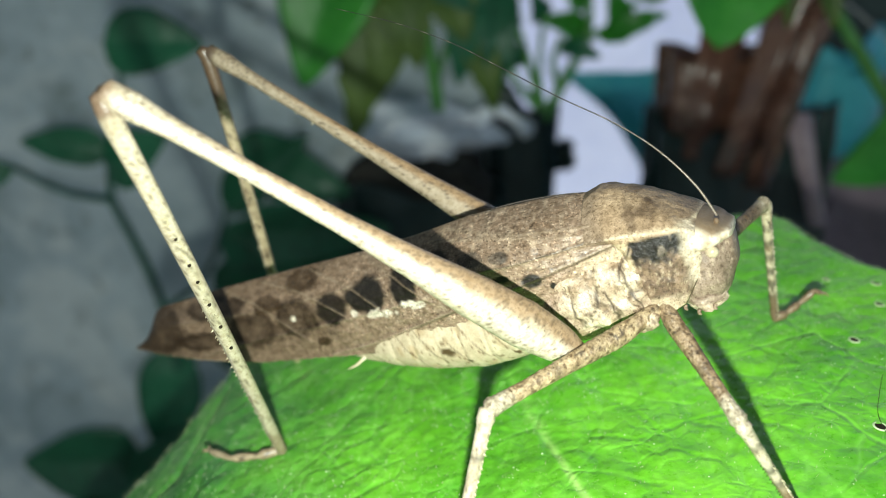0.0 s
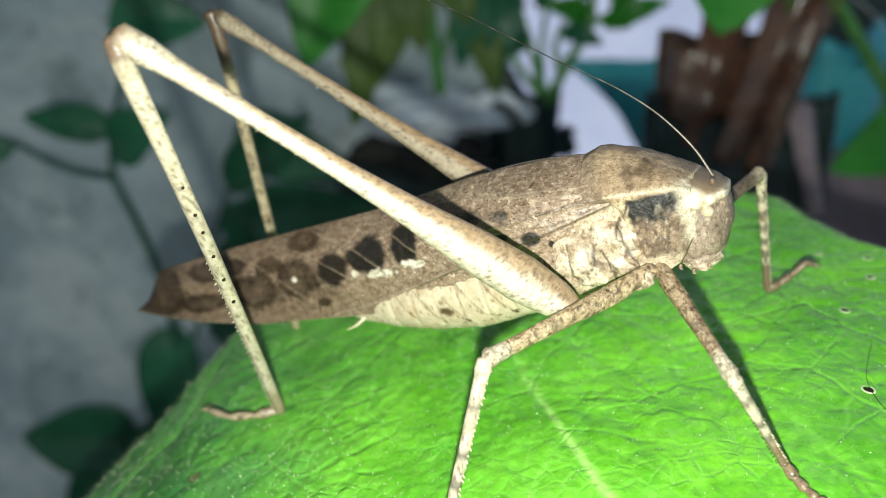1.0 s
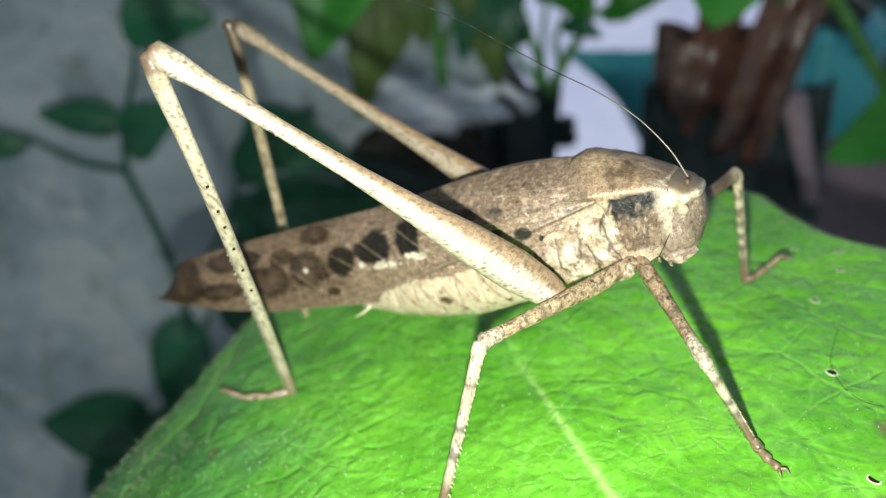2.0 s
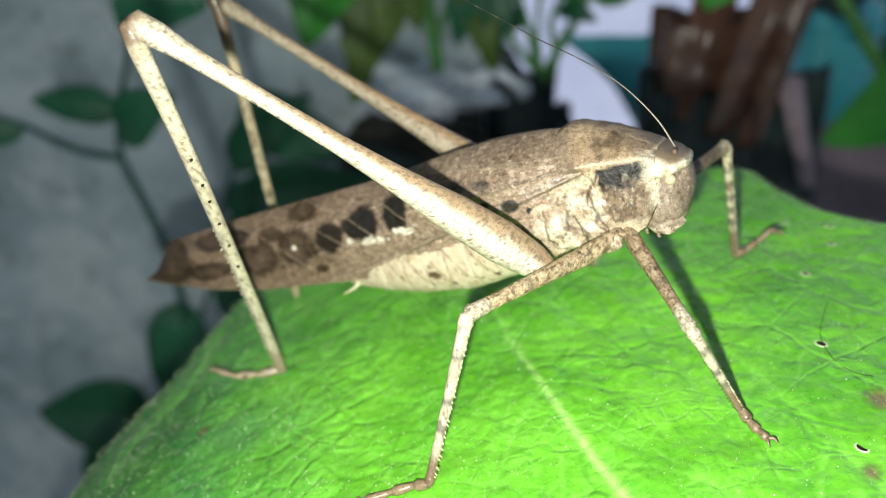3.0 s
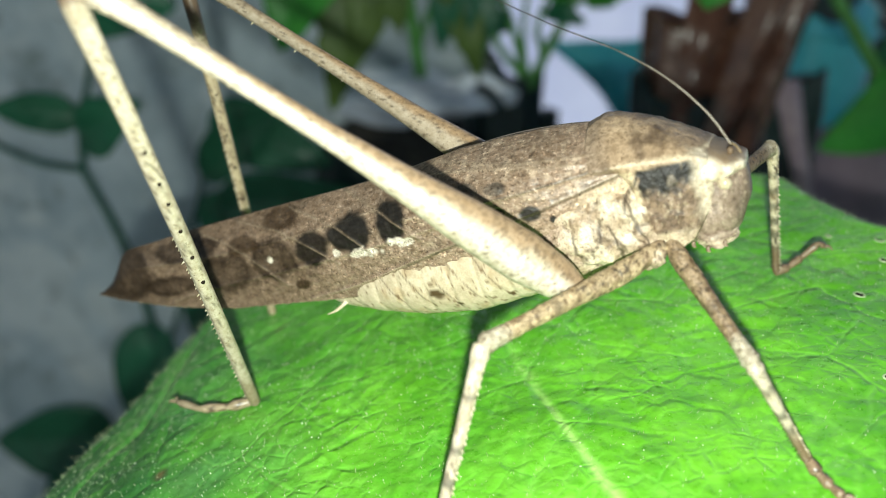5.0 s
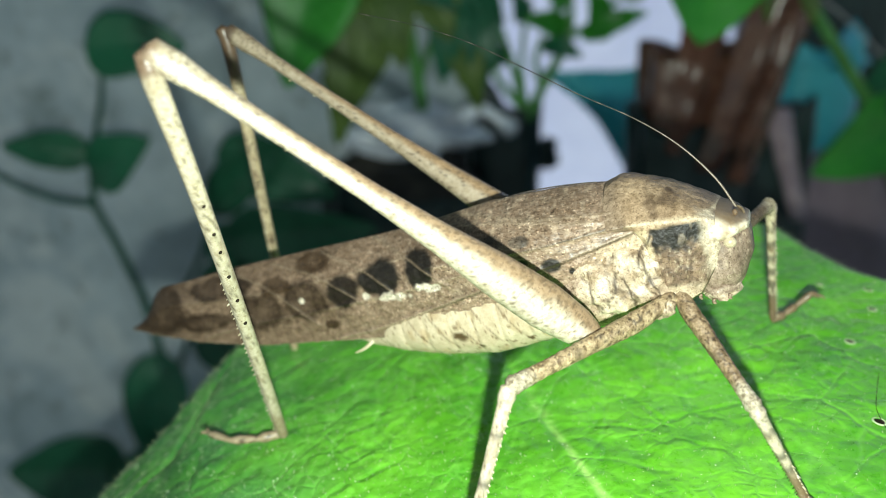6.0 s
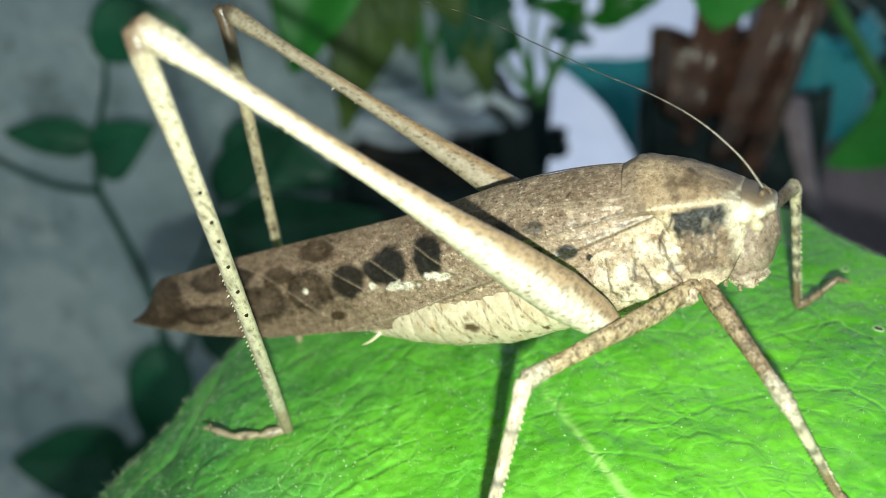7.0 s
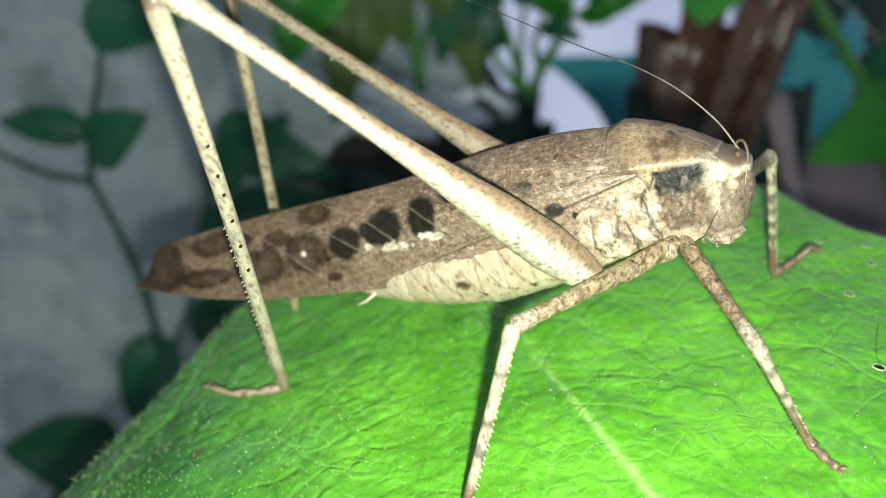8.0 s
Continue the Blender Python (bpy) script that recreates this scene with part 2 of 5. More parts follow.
def tube(points, radii, n=5, seg=10, flat=1.0, wobble=0.0, seed=0):
    """A round limb along a smooth curve; radii are given at the points. flat squeezes it sideways. Ends are closed."""
    path = smooth_path(points, n)
    rad = np.interp(np.linspace(0, len(points) - 1, len(path)), np.arange(len(points)), radii)
    tang = np.gradient(path, axis=0)
    tang /= np.linalg.norm(tang, axis=1)[:, None] + 1e-12
    ref = np.array((0.0, 0.0, 1.0)) if abs(tang[:, 2]).mean() < 0.9 else np.array((0.0, 1.0, 0.0))
    rng = np.random.RandomState(seed)
    verts, faces = [], []
    for k, (c, t, r) in enumerate(zip(path, tang, rad)):
        side = np.cross(t, ref)
        side /= np.linalg.norm(side)
        up = np.cross(side, t)
        for j in range(seg):
            a = 2 * math.pi * j / seg
            rr = r * (1 + wobble * rng.uniform(-1, 1))
            verts.append(c + side * math.cos(a) * rr * flat + up * math.sin(a) * rr)
        if k:
            o = (k - 1) * seg
            faces += [(o + j, o + (j + 1) % seg, o + seg + (j + 1) % seg, o + seg + j) for j in range(seg)]
    verts += [path[0] - tang[0] * rad[0] * 0.6, path[-1] + tang[-1] * rad[-1] * 0.6]
    m, o = len(verts) - 2, (len(path) - 1) * seg
    faces += [(m, (j + 1) % seg, j) for j in range(seg)] + [(m + 1, o + j, o + (j + 1) % seg) for j in range(seg)]
    return np.array(verts), faces


def grid(xyz, closed=False):
    """Faces over a grid of points, shape (rows, columns, 3); closed: the columns run round."""
    nu, nv = xyz.shape[:2]
    w = nv if closed else nv - 1
    i, j = np.meshgrid(np.arange(nu - 1), np.arange(w), indexing="ij")
    jj = (j + 1) % nv
    f = np.stack([i * nv + j, (i + 1) * nv + j, (i + 1) * nv + jj, i * nv + jj], -1).reshape(-1, 4)
    return xyz.reshape(-1, 3), [tuple(q) for q in f.tolist()]


def sheet(xyz, thick, away):
    """A grid with thickness: a second layer lies thick mm along away (a grid of directions), and the rims are closed."""
    nu, nv = xyz.shape[:2]
    v1, f1 = grid(xyz)
    v2 = (xyz + away * thick).reshape(-1, 3)
    n = nu * nv
    f2 = [tuple(n + k for k in reversed(f)) for f in f1]
    rim = [k for k in range(nv)] + [i * nv + nv - 1 for i in range(1, nu)] + [(nu - 1) * nv + k for k in range(nv - 2, -1, -1)] + [i * nv for i in range(nu - 2, 0, -1)]
    f3 = [(rim[k - 1], rim[k], n + rim[k], n + rim[k - 1]) for k in range(len(rim))]
    return np.vstack([v1, v2]), f1 + f2 + f3


def joined(pieces):
    verts, faces, o = [], [], 0
    for v, f in pieces:
        verts.append(np.asarray(v, float))
        faces += [tuple(k + o for k in q) for q in f]
        o += len(v)
    return np.vstack(verts), faces


def ball(c, r, seg=12, rings=8, bumps=0.0, seed=0):
    """A closed rounded lump, radii r = (rx, ry, rz)."""
    th = np.linspace(0.02, math.pi - 0.02, rings + 1)
    ph = np.linspace(0, 2 * math.pi, seg, endpoint=False)
    g = np.zeros((rings + 1, seg, 3))
    for i, t in enumerate(th):
        for j, p in enumerate(ph):
            d = Vector((math.sin(t) * math.cos(p), math.sin(t) * math.sin(p), math.cos(t)))
            k = 1 + (bumps * noise.noise(d * 1.9 + Vector((seed * 3.1, 0, 0))) if bumps else 0)
            g[i, j] = (c[0] + r[0] * d.x * k, c[1] + r[1] * d.y * k, c[2] + r[2] * d.z * k)
    v, f = grid(g, closed=True)
    f += [tuple(range(seg)), tuple(reversed([rings * seg + k for k in range(seg)]))]
    return v, f


def mesh_of(name, verts, faces, mat, colour=None, smooth=True):
    """colour: one (r, g, b), or a function of the vertices (in mm) that gives a colour for each."""
    me = bpy.data.meshes.new(name)
    verts = np.asarray(verts, float)
    me.from_pydata((verts * MM).tolist(), [], faces)
    if smooth:
        me.polygons.foreach_set("use_smooth", [True] * len(me.polygons))
    me.materials.append(mat)
    if colour is not None:
        c = np.ones((len(verts), 4))
        c[:, :3] = colour(verts) if callable(colour) else colour
        at = me.color_attributes.new("Col", "FLOAT_COLOR", "POINT")
        at.data.foreach_set("color", c.ravel())
    me.update()
    return me


def part(name, geo, mat, parent=None, label="", colour=None, smooth=True):
    ob = new(name, mesh_of(name, geo[0], geo[1], mat, colour, smooth))
    if parent:
        ob.parent = parent
    if label:
        tagged(ob, label=label)
    return ob


def moved(geo, dx, dy, dz):
    return np.asarray(geo[0], float) - np.array((dx, dy, dz)), geo[1]


def thing(name, label, category, at=(0, 0, 0), group="", kind=""):
    ob = new(name)
    ob.empty_display_size = 0.01
    ob.location = Vector(at) * MM
    return tagged(ob, label, category, group, kind)


def waves(p, scale, seed=0.0):
    """Smooth noise for an array of points (mm)."""
    return np.array([noise.noise(Vector((x * scale + seed, y * scale - seed * 0.7, z * scale + 2.3 * seed))) for x, y, z in p])


def mixed(a, b, k):
    k = np.clip(np.asarray(k, float), 0, 1)[:, None]
    return np.asarray(a) * (1 - k) + np.asarray(b) * k


def step(x, a, b):
    t = np.clip((np.asarray(x, float) - a) / (b - a), 0, 1)
    return t * t * (3 - 2 * t)


# ---- the setting ----
def slab(x0, x1, y0, y1, z0, z1):
    v = [(x, y, z) for z in (z0, z1) for y in (y0, y1) for x in (x0, x1)]
    f = [(0, 2, 3, 1), (4, 5, 7, 6), (0, 1, 5, 4), (2, 6, 7, 3), (0, 4, 6, 2), (1, 3, 7, 5)]
    return np.array(v, float), f


tagged(part("wall_back", slab(-900, 22, 275, 335, -2, 999), M_PLASTER, smooth=False), "grey weathered concrete garden wall with pale stains", "wall", kind="structure")
# unseen slab, added to block the sun and dim the sky over the plants
tagged(part("sun_blocker", slab(-2500, 700, -2500, 430, 1000, 1040), M_WALL, smooth=False), "plain grey slab added out of view to keep sun off the plants", "roof", kind="structure")
# added sunlit backdrop; it stands in for a bright white sack
tagged(part("sunlit_backdrop", slab(-2500, 3500, 1150, 1260, -2, 1500), M_FAR, smooth=False), "pale lavender wall added in the sun as a bright backdrop", "wall", kind="structure")
tagged(part("ground", slab(-40000, 40000, -40000, 40000, -60, 0), M_GROUND, smooth=False), "grey cement ground below the plants", "ground", kind="structure")
tagged(part("plant_ledge", slab(-45, 420, 185, 420, -1, 196), M_WALL, smooth=False), "low concrete ledge that carries potted seedlings", "ledge", kind="structure")


# ---- the broad leaf that carries the insect ----
SWAY_PIVOT = Vector((5.0, 65.35, 300.25)) * MM
LEAF_BASE = (3.0, 91.0, 299.2)


def leaf_height(x, y):
    """The blade rises to the right and away, and rolls down at its near edge."""
    z = 295.5 + 0.238 * x + 0.1275 * (y - 60) - 0.00128 * x * x
    near = 49.0 - 0.39 * (x + 2.5)
    return z - 0.035 * np.maximum(0, near - y) ** 2 - 0.012 * np.maximum(0, -x - 19) ** 2


def line_distance(p, line):
    """Distance in plan from points to a polyline, and how far along it the nearest place is (0 to 1)."""
    best, along = np.full(len(p), 1e9), np.zeros(len(p))
    for k in range(len(line) - 1):
        a, b = line[k], line[k + 1]
        d = b - a
        t = np.clip(((p - a) @ d) / (d @ d), 0, 1)
        r = np.linalg.norm(p - (a + t[:, None] * d), axis=1)
        hit = r < best
        best[hit], along[hit] = r[hit], (k + t[hit]) / (len(line) - 1)
    return best, along


def leaf_veins():
    """Main veins fan out from the base; side veins leave them in pairs."""
    b = LEAF_BASE[:2]
    mains = [[b, (8.6, 69.7), (12.2, 56.3), (17.0, 42.0), (21, 28)],
             [b, (19, 76), (27.5, 62.5), (31.5, 51.0), (36, 38)],
             [b, (22, 86), (38, 78), (55, 66)],
             [b, (-7, 78), (-17, 64), (-24, 53)],
             [b, (-13, 86), (-27, 76), (-36, 66)],
             [b, (20, 93), (38, 94)]]
    mains = [smooth_path([(x, y, 0) for x, y in m], 8)[:, :2] for m in mains]
    rng = np.random.RandomState(4)
    sides = []
    for m in mains:
        for k in range(5, len(m) - 3, 3):
            d = m[k + 1] - m[k]
            d /= np.linalg.norm(d)
            for s in (-1, 1):
                a = s * radians(rng.uniform(38, 58))
                e = np.array((d[0] * math.cos(a) - d[1] * math.sin(a), d[0] * math.sin(a) + d[1] * math.cos(a)))
                n = rng.uniform(5, 10)
                c = m[k] + e * n * 0.5 + d * 0.6
                sides.append(smooth_path([(*m[k], 0), (*c, 0), (*(m[k] + e * n + d * n * 0.35), 0)], 5)[:, :2])
    return mains, sides


CREASE = [(-25.0, 89), (-26.3, 84), (-27.0, 80.5), (-28.2, 74.6), (-31.2, 71.4), (-33.0, 68.5), (-34.0, 64)]


def build_leaf():
    leaf = thing("leaf", "large bright green downy leaf with pale midrib and small holes", "leaf", LEAF_BASE)
    rim = [(3, 90.5), (12, 98), (24, 101), (34, 100), (41, 97.2), (42.9, 91), (44.8, 85.3), (49, 80.5), (57, 77), (66, 71), (67, 58), (60, 44), (46, 33),
           (30, 28), (12, 31), (-4, 38), (-18, 46.5), (-31.5, 52.0), (-38.6, 58.0), (-40.6, 65.4), (-36.4, 74.0), (-30.9, 80.4), (-27, 89), (-22, 94.5), (-12, 99), (-3, 97)]
    loop = smooth_path([(x, y, 0) for x, y in rim + rim[:1]], 22)[:-1, :2]
    rng = np.random.RandomState(2)
    rings, n = 120, len(loop)
    centre = np.array((6.0, 68.0))
    edge = loop + (loop - centre) * (0.002 * np.sin(np.arange(n) * 0.9) * rng.uniform(0.2, 1, n))[:, None]
    k = np.linspace(0.0, 1, rings + 1)[1:] ** 0.8
    xy = centre + k[:, None, None] * (edge - centre)[None]
    flat = xy.reshape(-1, 2)
    mains, sides = leaf_veins()
    dist = np.full(len(flat), 1e9)
    main_d, main_a, side_d = dist.copy(), np.zeros(len(flat)), dist.copy()
    first_d, first_a = line_distance(flat, mains[0])
    for m in mains:
        d, a = line_distance(flat, m)
        hit = d < main_d
        main_d[hit], main_a[hit] = d[hit], a[hit]
    for m in sides:
        side_d = np.minimum(side_d, line_distance(flat, m)[0])
    p3 = np.column_stack([flat, np.zeros(len(flat))])
    z = leaf_height(flat[:, 0], flat[:, 1])
    z += 0.55 * waves(p3, 0.07, 1.7) + 0.22 * waves(p3, 0.28, 5.1) + 0.15 * waves(p3, 0.8, 2.2)
    z += 0.13 * np.minimum(1, np.minimum(main_d / 2.2, side_d / 1.5)) - 0.13
    z -= 0.05 * np.exp(-(main_d / 0.35) ** 2)
    fold_d, _ = line_distance(flat, smooth_path([(a, b, 0) for a, b in CREASE], 8)[:, :2])
    z -= 0.5 * np.exp(-(fold_d / 0.4) ** 2)
    top = np.column_stack([flat, z])
    top = np.vstack([[(*centre, leaf_height(*centre))], top])
    low = top - np.array((0, 0, 0.28))
    faces = [(0, 1 + j, 1 + (j + 1) % n) for j in range(n)]
    for i in range(rings - 1):
        a, b = 1 + i * n, 1 + (i + 1) * n
        faces += [(a + j, b + j, b + (j + 1) % n, a + (j + 1) % n) for j in range(n)]
    m = len(top)
    under = [tuple(m + q for q in reversed(f)) for f in faces]
    a = 1 + (rings - 1) * n
    brim = [(a + j, m + a + j, m + a + (j + 1) % n, a + (j + 1) % n) for j in range(n)]

    def colour(v):
        h = len(v) // 2
        q = np.column_stack([flat, np.zeros(len(flat))])
        c = np.tile(np.array((0.118, 0.43, 0.024)), (len(flat), 1))
        c = mixed(c, (0.185, 0.56, 0.03), 0.5 + 0.9 * waves(q, 0.10, 8.0))
        c = mixed(c, (0.06, 0.31, 0.02), 0.35 * step(waves(q, 0.5, 3.0), 0.0, 0.6))
        c = mixed(c, (0.24, 0.62, 0.07), 0.4 * step(waves(q, 1.1, 33.0), 0.15, 0.4))
        c = mixed(c, (0.23, 0.62, 0.07), 0.5 * np.exp(-(side_d / 0.22) ** 2))
        # dark bands flanking the side veins put the veins' shadow into the colour
        c = mixed(c, (0.06, 0.28, 0.02), 0.3 * np.exp(-((side_d - 0.4) / 0.3) ** 2) * (0.5 + waves(q, 0.3, 44.0)))
        c = mixed(c, (0.21, 0.60, 0.06), 0.8 * np.exp(-(main_d / 0.3) ** 2))
        c = mixed(c, (0.40, 0.70, 0.17), np.exp(-(first_d / (0.16 + 0.34 * first_a)) ** 2) * step(first_a, 0.15, 0.35))
        c = mixed(c, (0.24, 0.36, 0.14), 0.6 * step(waves(q, 0.16, 11.0), 0.2, 0.5) * step(-flat[:, 0], 14, 24) * step(flat[:, 1], 78, 62))
        # darker to the left: the blade's turn from the light, put into its colour
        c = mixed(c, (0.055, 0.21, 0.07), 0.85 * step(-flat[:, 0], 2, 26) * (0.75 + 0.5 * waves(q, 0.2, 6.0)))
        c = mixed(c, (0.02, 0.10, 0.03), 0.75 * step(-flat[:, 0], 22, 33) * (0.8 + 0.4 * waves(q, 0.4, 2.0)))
        # shade inside the fold, drawn into the colour along the crease
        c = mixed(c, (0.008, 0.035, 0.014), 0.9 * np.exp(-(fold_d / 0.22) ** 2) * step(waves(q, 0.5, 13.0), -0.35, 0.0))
        for x, y, r in ((37.9, 51.3, 1.1), (-23.4, 65.4, 0.5), (34.0, 44.0, 0.6)):
            d = np.hypot(flat[:, 0] - x, (flat[:, 1] - y) * 0.8)
            c = mixed(c, (0.20, 0.15, 0.07), step(-d, -r, -r * 0.6))
            c = mixed(c, (0.07, 0.05, 0.03), 0.7 * np.exp(-((d - r) / 0.15) ** 2))
        c = np.vstack([c[:1], c])
        return np.vstack([c, c * 0.9])

    bx, by, bz = LEAF_BASE
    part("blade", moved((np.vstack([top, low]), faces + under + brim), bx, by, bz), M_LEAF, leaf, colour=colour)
    stalk = tube([(bx, by, bz - 0.4), (2, 100, 296), (0, 112, 275), (-3, 122, 220), (-5, 128, 110), (-6, 130, 0)], [0.9, 1.2, 1.5, 1.9, 2.4, 2.8], 8, 12)
    part("stalk", moved(stalk, bx, by, bz), M_STEM, leaf, "green upright leaf stalk")

    def place(x, y):
        i = np.argmin(np.hypot(flat[:, 0] - x, flat[:, 1] - y))
        return z[i]

    # small bitten holes with pale rims
    for x, y, r in ((36.3, 59.5, 0.40), (45.1, 79.8, 0.36), (39.4, 71.5, 0.36), (34.4, 46.5, 0.40), (44.0, 76.5, 0.34), (41, 82, 0.26)):
        t = np.linspace(0, 2 * math.pi, 14, endpoint=False)
        zz = place(x, y)
        ringv = [np.column_stack([x + np.cos(t) * q * r, y + np.sin(t) * q * r * 1.25, np.full(14, zz + h)]) for q, h in ((1.45, 0.01), (1.3, 0.09), (1.12, 0.09), (0.95, 0.03))]
        v, f = grid(np.array(ringv), closed=True)
        part("hole_rim", moved((v, f), bx, by, bz), M_HAIR, leaf, "pale dry rim of a bitten hole")
        v = np.vstack([[(x, y, zz + 0.04)], np.column_stack([x + np.cos(t) * r, y + np.sin(t) * r * 1.25, np.full(14, zz + 0.05)])])
        part("hole_floor", moved((v, [(0, 1 + j, 1 + (j + 1) % 14) for j in range(14)]), bx, by, bz), M_DARK, leaf)

    # fine down and dust: short hairs, thicker along the rim
    hv, hf = [], []

    def hair(base, tip, w):
        o = len(hv)
        hv.extend([base + np.array((w, 0, 0)), base + np.array((-w * 0.5, w * 0.8, 0)), base + np.array((-w * 0.5, -w * 0.8, 0)), tip])
        hf.extend([(o, o + 1, o + 3), (o + 1, o + 2, o + 3), (o + 2, o, o + 3)])

    crease = smooth_path([(a, b, 0) for a, b in CREASE], 30)
    for _ in range(900):
        a, b = crease[rng.randint(len(crease)), :2] + rng.normal(0, 1.3, 2)
        i = np.argmin(np.hypot(flat[:, 0] - a, flat[:, 1] - b))
        d = rng.normal(0, 1, 3)
        d[2] = abs(d[2]) * 0.6
        hair(top[1 + i], top[1 + i] + d * rng.uniform(0.25, 0.8), rng.uniform(0.008, 0.016))
    for _ in range(6500):
        i, j = int(rings * rng.uniform(0.0, 0.998) ** 0.6), rng.randint(n)
        b = top[1 + i * n + j]
        s = rng.uniform(0.15, 0.5) * (1.5 if i > rings * 0.93 else 0.8)
        hair(b, b + np.array((rng.normal(0, 0.4), rng.normal(0, 0.4), 1.0)) * s, rng.uniform(0.014, 0.030))
    for _ in range(2600):
        j = rng.randint(n)
        b = top[1 + (rings - 1) * n + j]
        out = np.append((edge[j] - centre) / np.linalg.norm(edge[j] - centre), rng.uniform(-0.3, 0.7))
        hair(b, b + (out + rng.normal(0, 0.35, 3)) * rng.uniform(0.25, 0.75), 0.018)
    down = part("down", moved((np.array(hv), hf), bx, by, bz), M_HAIR, leaf, "fine pale down on the leaf")
    tagged(down, kind="stuff")
    specks = []
    for _ in range(5600):
        i, j = int(rings * rng.uniform(0.0, 0.98) ** 0.55), rng.randint(n)
        b = top[1 + i * n + j]
        r = 0.02 + 0.055 * rng.rand() ** 3
        specks.append(ball(b + np.array((0, 0, r * 0.4)), (r * rng.uniform(0.7, 1.4), r, r * 0.6), 6, 4))
    tagged(part("dust", moved(joined(specks), bx, by, bz), M_DUST, leaf, "specks of pale dust on the leaf"), kind="stuff")
    # a loose dark thread lying in a curve
    t = [(39.5, 66.0), (38.0, 63.4), (36.6, 60.5), (36.3, 57.2), (37.2, 55.0), (38.6, 54.2)]
    part("thread", moved(tube([(x, y, place(x, y) + 0.1) for x, y in t], [0.028] * 6, 6, 5), bx, by, bz), M_DARK, leaf, "thin dark curved thread on the leaf")
    return leaf


leaf = build_leaf()

# ---- the bush cricket; its own space: x to the head, y to its left, z up its back, mm ----
BODY_AT = Vector((10.012, 65.578, 315.599)) * MM
BODY = Matrix.Translation(BODY_AT) @ Matrix(((0.86764, 0.41614, -0.27210), (-0.39707, 0.90930, 0.12452), (0.29924, 0.0, 0.95418))).to_4x4()
TOP = ((-50.6, -1.7), (-49.0, -1.15), (-47.6, -0.2), (-46.4, 1.2), (-45.4, 2.3), (-44.0, 2.4), (-41.6, 2.5), (-36.3, 3.0), (-26.6, 3.5), (-17.2, 3.9), (-11.5, 4.4), (-6.2, 5.1), (0.6, 5.2), (7.5, 4.6))
LOW = ((-50.6, -1.75), (-47.0, -2.7), (-40.8, -4.0), (-33.0, -5.1), (-22.3, -5.4), (-17.0, -5.4), (-12.0, -5.0), (-7.0, -4.3), (-2.0, -3.6), (3.0, -2.8), (7.5, -1.4))
WIDE = ((-50.6, 0.12), (-46, 0.9), (-40, 1.4), (-33, 1.7), (-26, 2.1), (-17, 3.1), (-10, 4.2), (-2, 4.9), (2, 4.6), (7.5, 3.7))


def along(table, x):
    return np.interp(x, [a for a, _ in table], [b for _, b in table])


def eased(table, x):
    """The table's values, rounded over 2 mm."""
    return sum(along(table, x + d) for d in (-0.8, -0.4, 0, 0.4, 0.8)) / 5


def mid_y(x):
    return np.interp(x, (-50, -25, 0, 14), (-1.4, -0.5, 0.1, 0.9))


VEINS = [((-23.5, -5.0), (-18, -4.2), (-8.6, -1.9), (1.2, 0.2), (7.0, 1.5)), ((-12, 1.0), (-6, 1.3), (0, 1.6), (7.4, 2.2)), ((-40, -3.4), (-33, -2.6), (-25, -2.0), (-15, -0.9), (-6, 0.4)),
         ((-44, 0.5), (-34, 0.4), (-24, 0.9), (-14, 2.0)), ((-30, 3.0), (-24, 1.2), (-19, -2.0)), ((-35, 2.8), (-30, 0.6), (-25.5, -3.4)), ((-24, 3.3), (-18.5, 1.2), (-15, -1.6)),
         ((-18, 3.8), (-13.5, 1.8), (-10, -0.8)), ((-9, 4.6), (0, 3.4), (7, 3.0)), ((-14, 4.0), (-4, 3.6), (4, 2.6))]
SPOTS = [(-12.6, 1.05, 1.55, 1.75, 0), (-16.9, 0.35, 2.35, 1.65, 0), (-21.6, -0.4, 2.0, 1.45, 1), (-26.3, -0.9, 2.9, 2.1, 2), (-32.2, -1.5, 3.6, 2.0, 2), (-39.6, -1.9, 4.0, 1.1, 2), (-24.6, 2.5, 2.2, 1.0, 3),
         (-36.5, 1.4, 5.0, 1.1, 2), (-45.6, -0.2, 4.6, 3.0, 2), (-5.4, 2.3, 1.3, 0.6, 4), (-2.6, 2.2, 0.9, 0.45, 4), (-0.4, -0.15, 0.85, 0.66, 0), (1.2, -0.9, 0.25, 0.3, 0), (-29.4, 0.9, 1.9, 0.9, 3),
         (-23.8, -3.5, 1.0, 0.5, 3), (-2.9, 0.4, 0.7, 0.3, 1), (-9.0, 2.6, 1.6, 0.7, 1)]


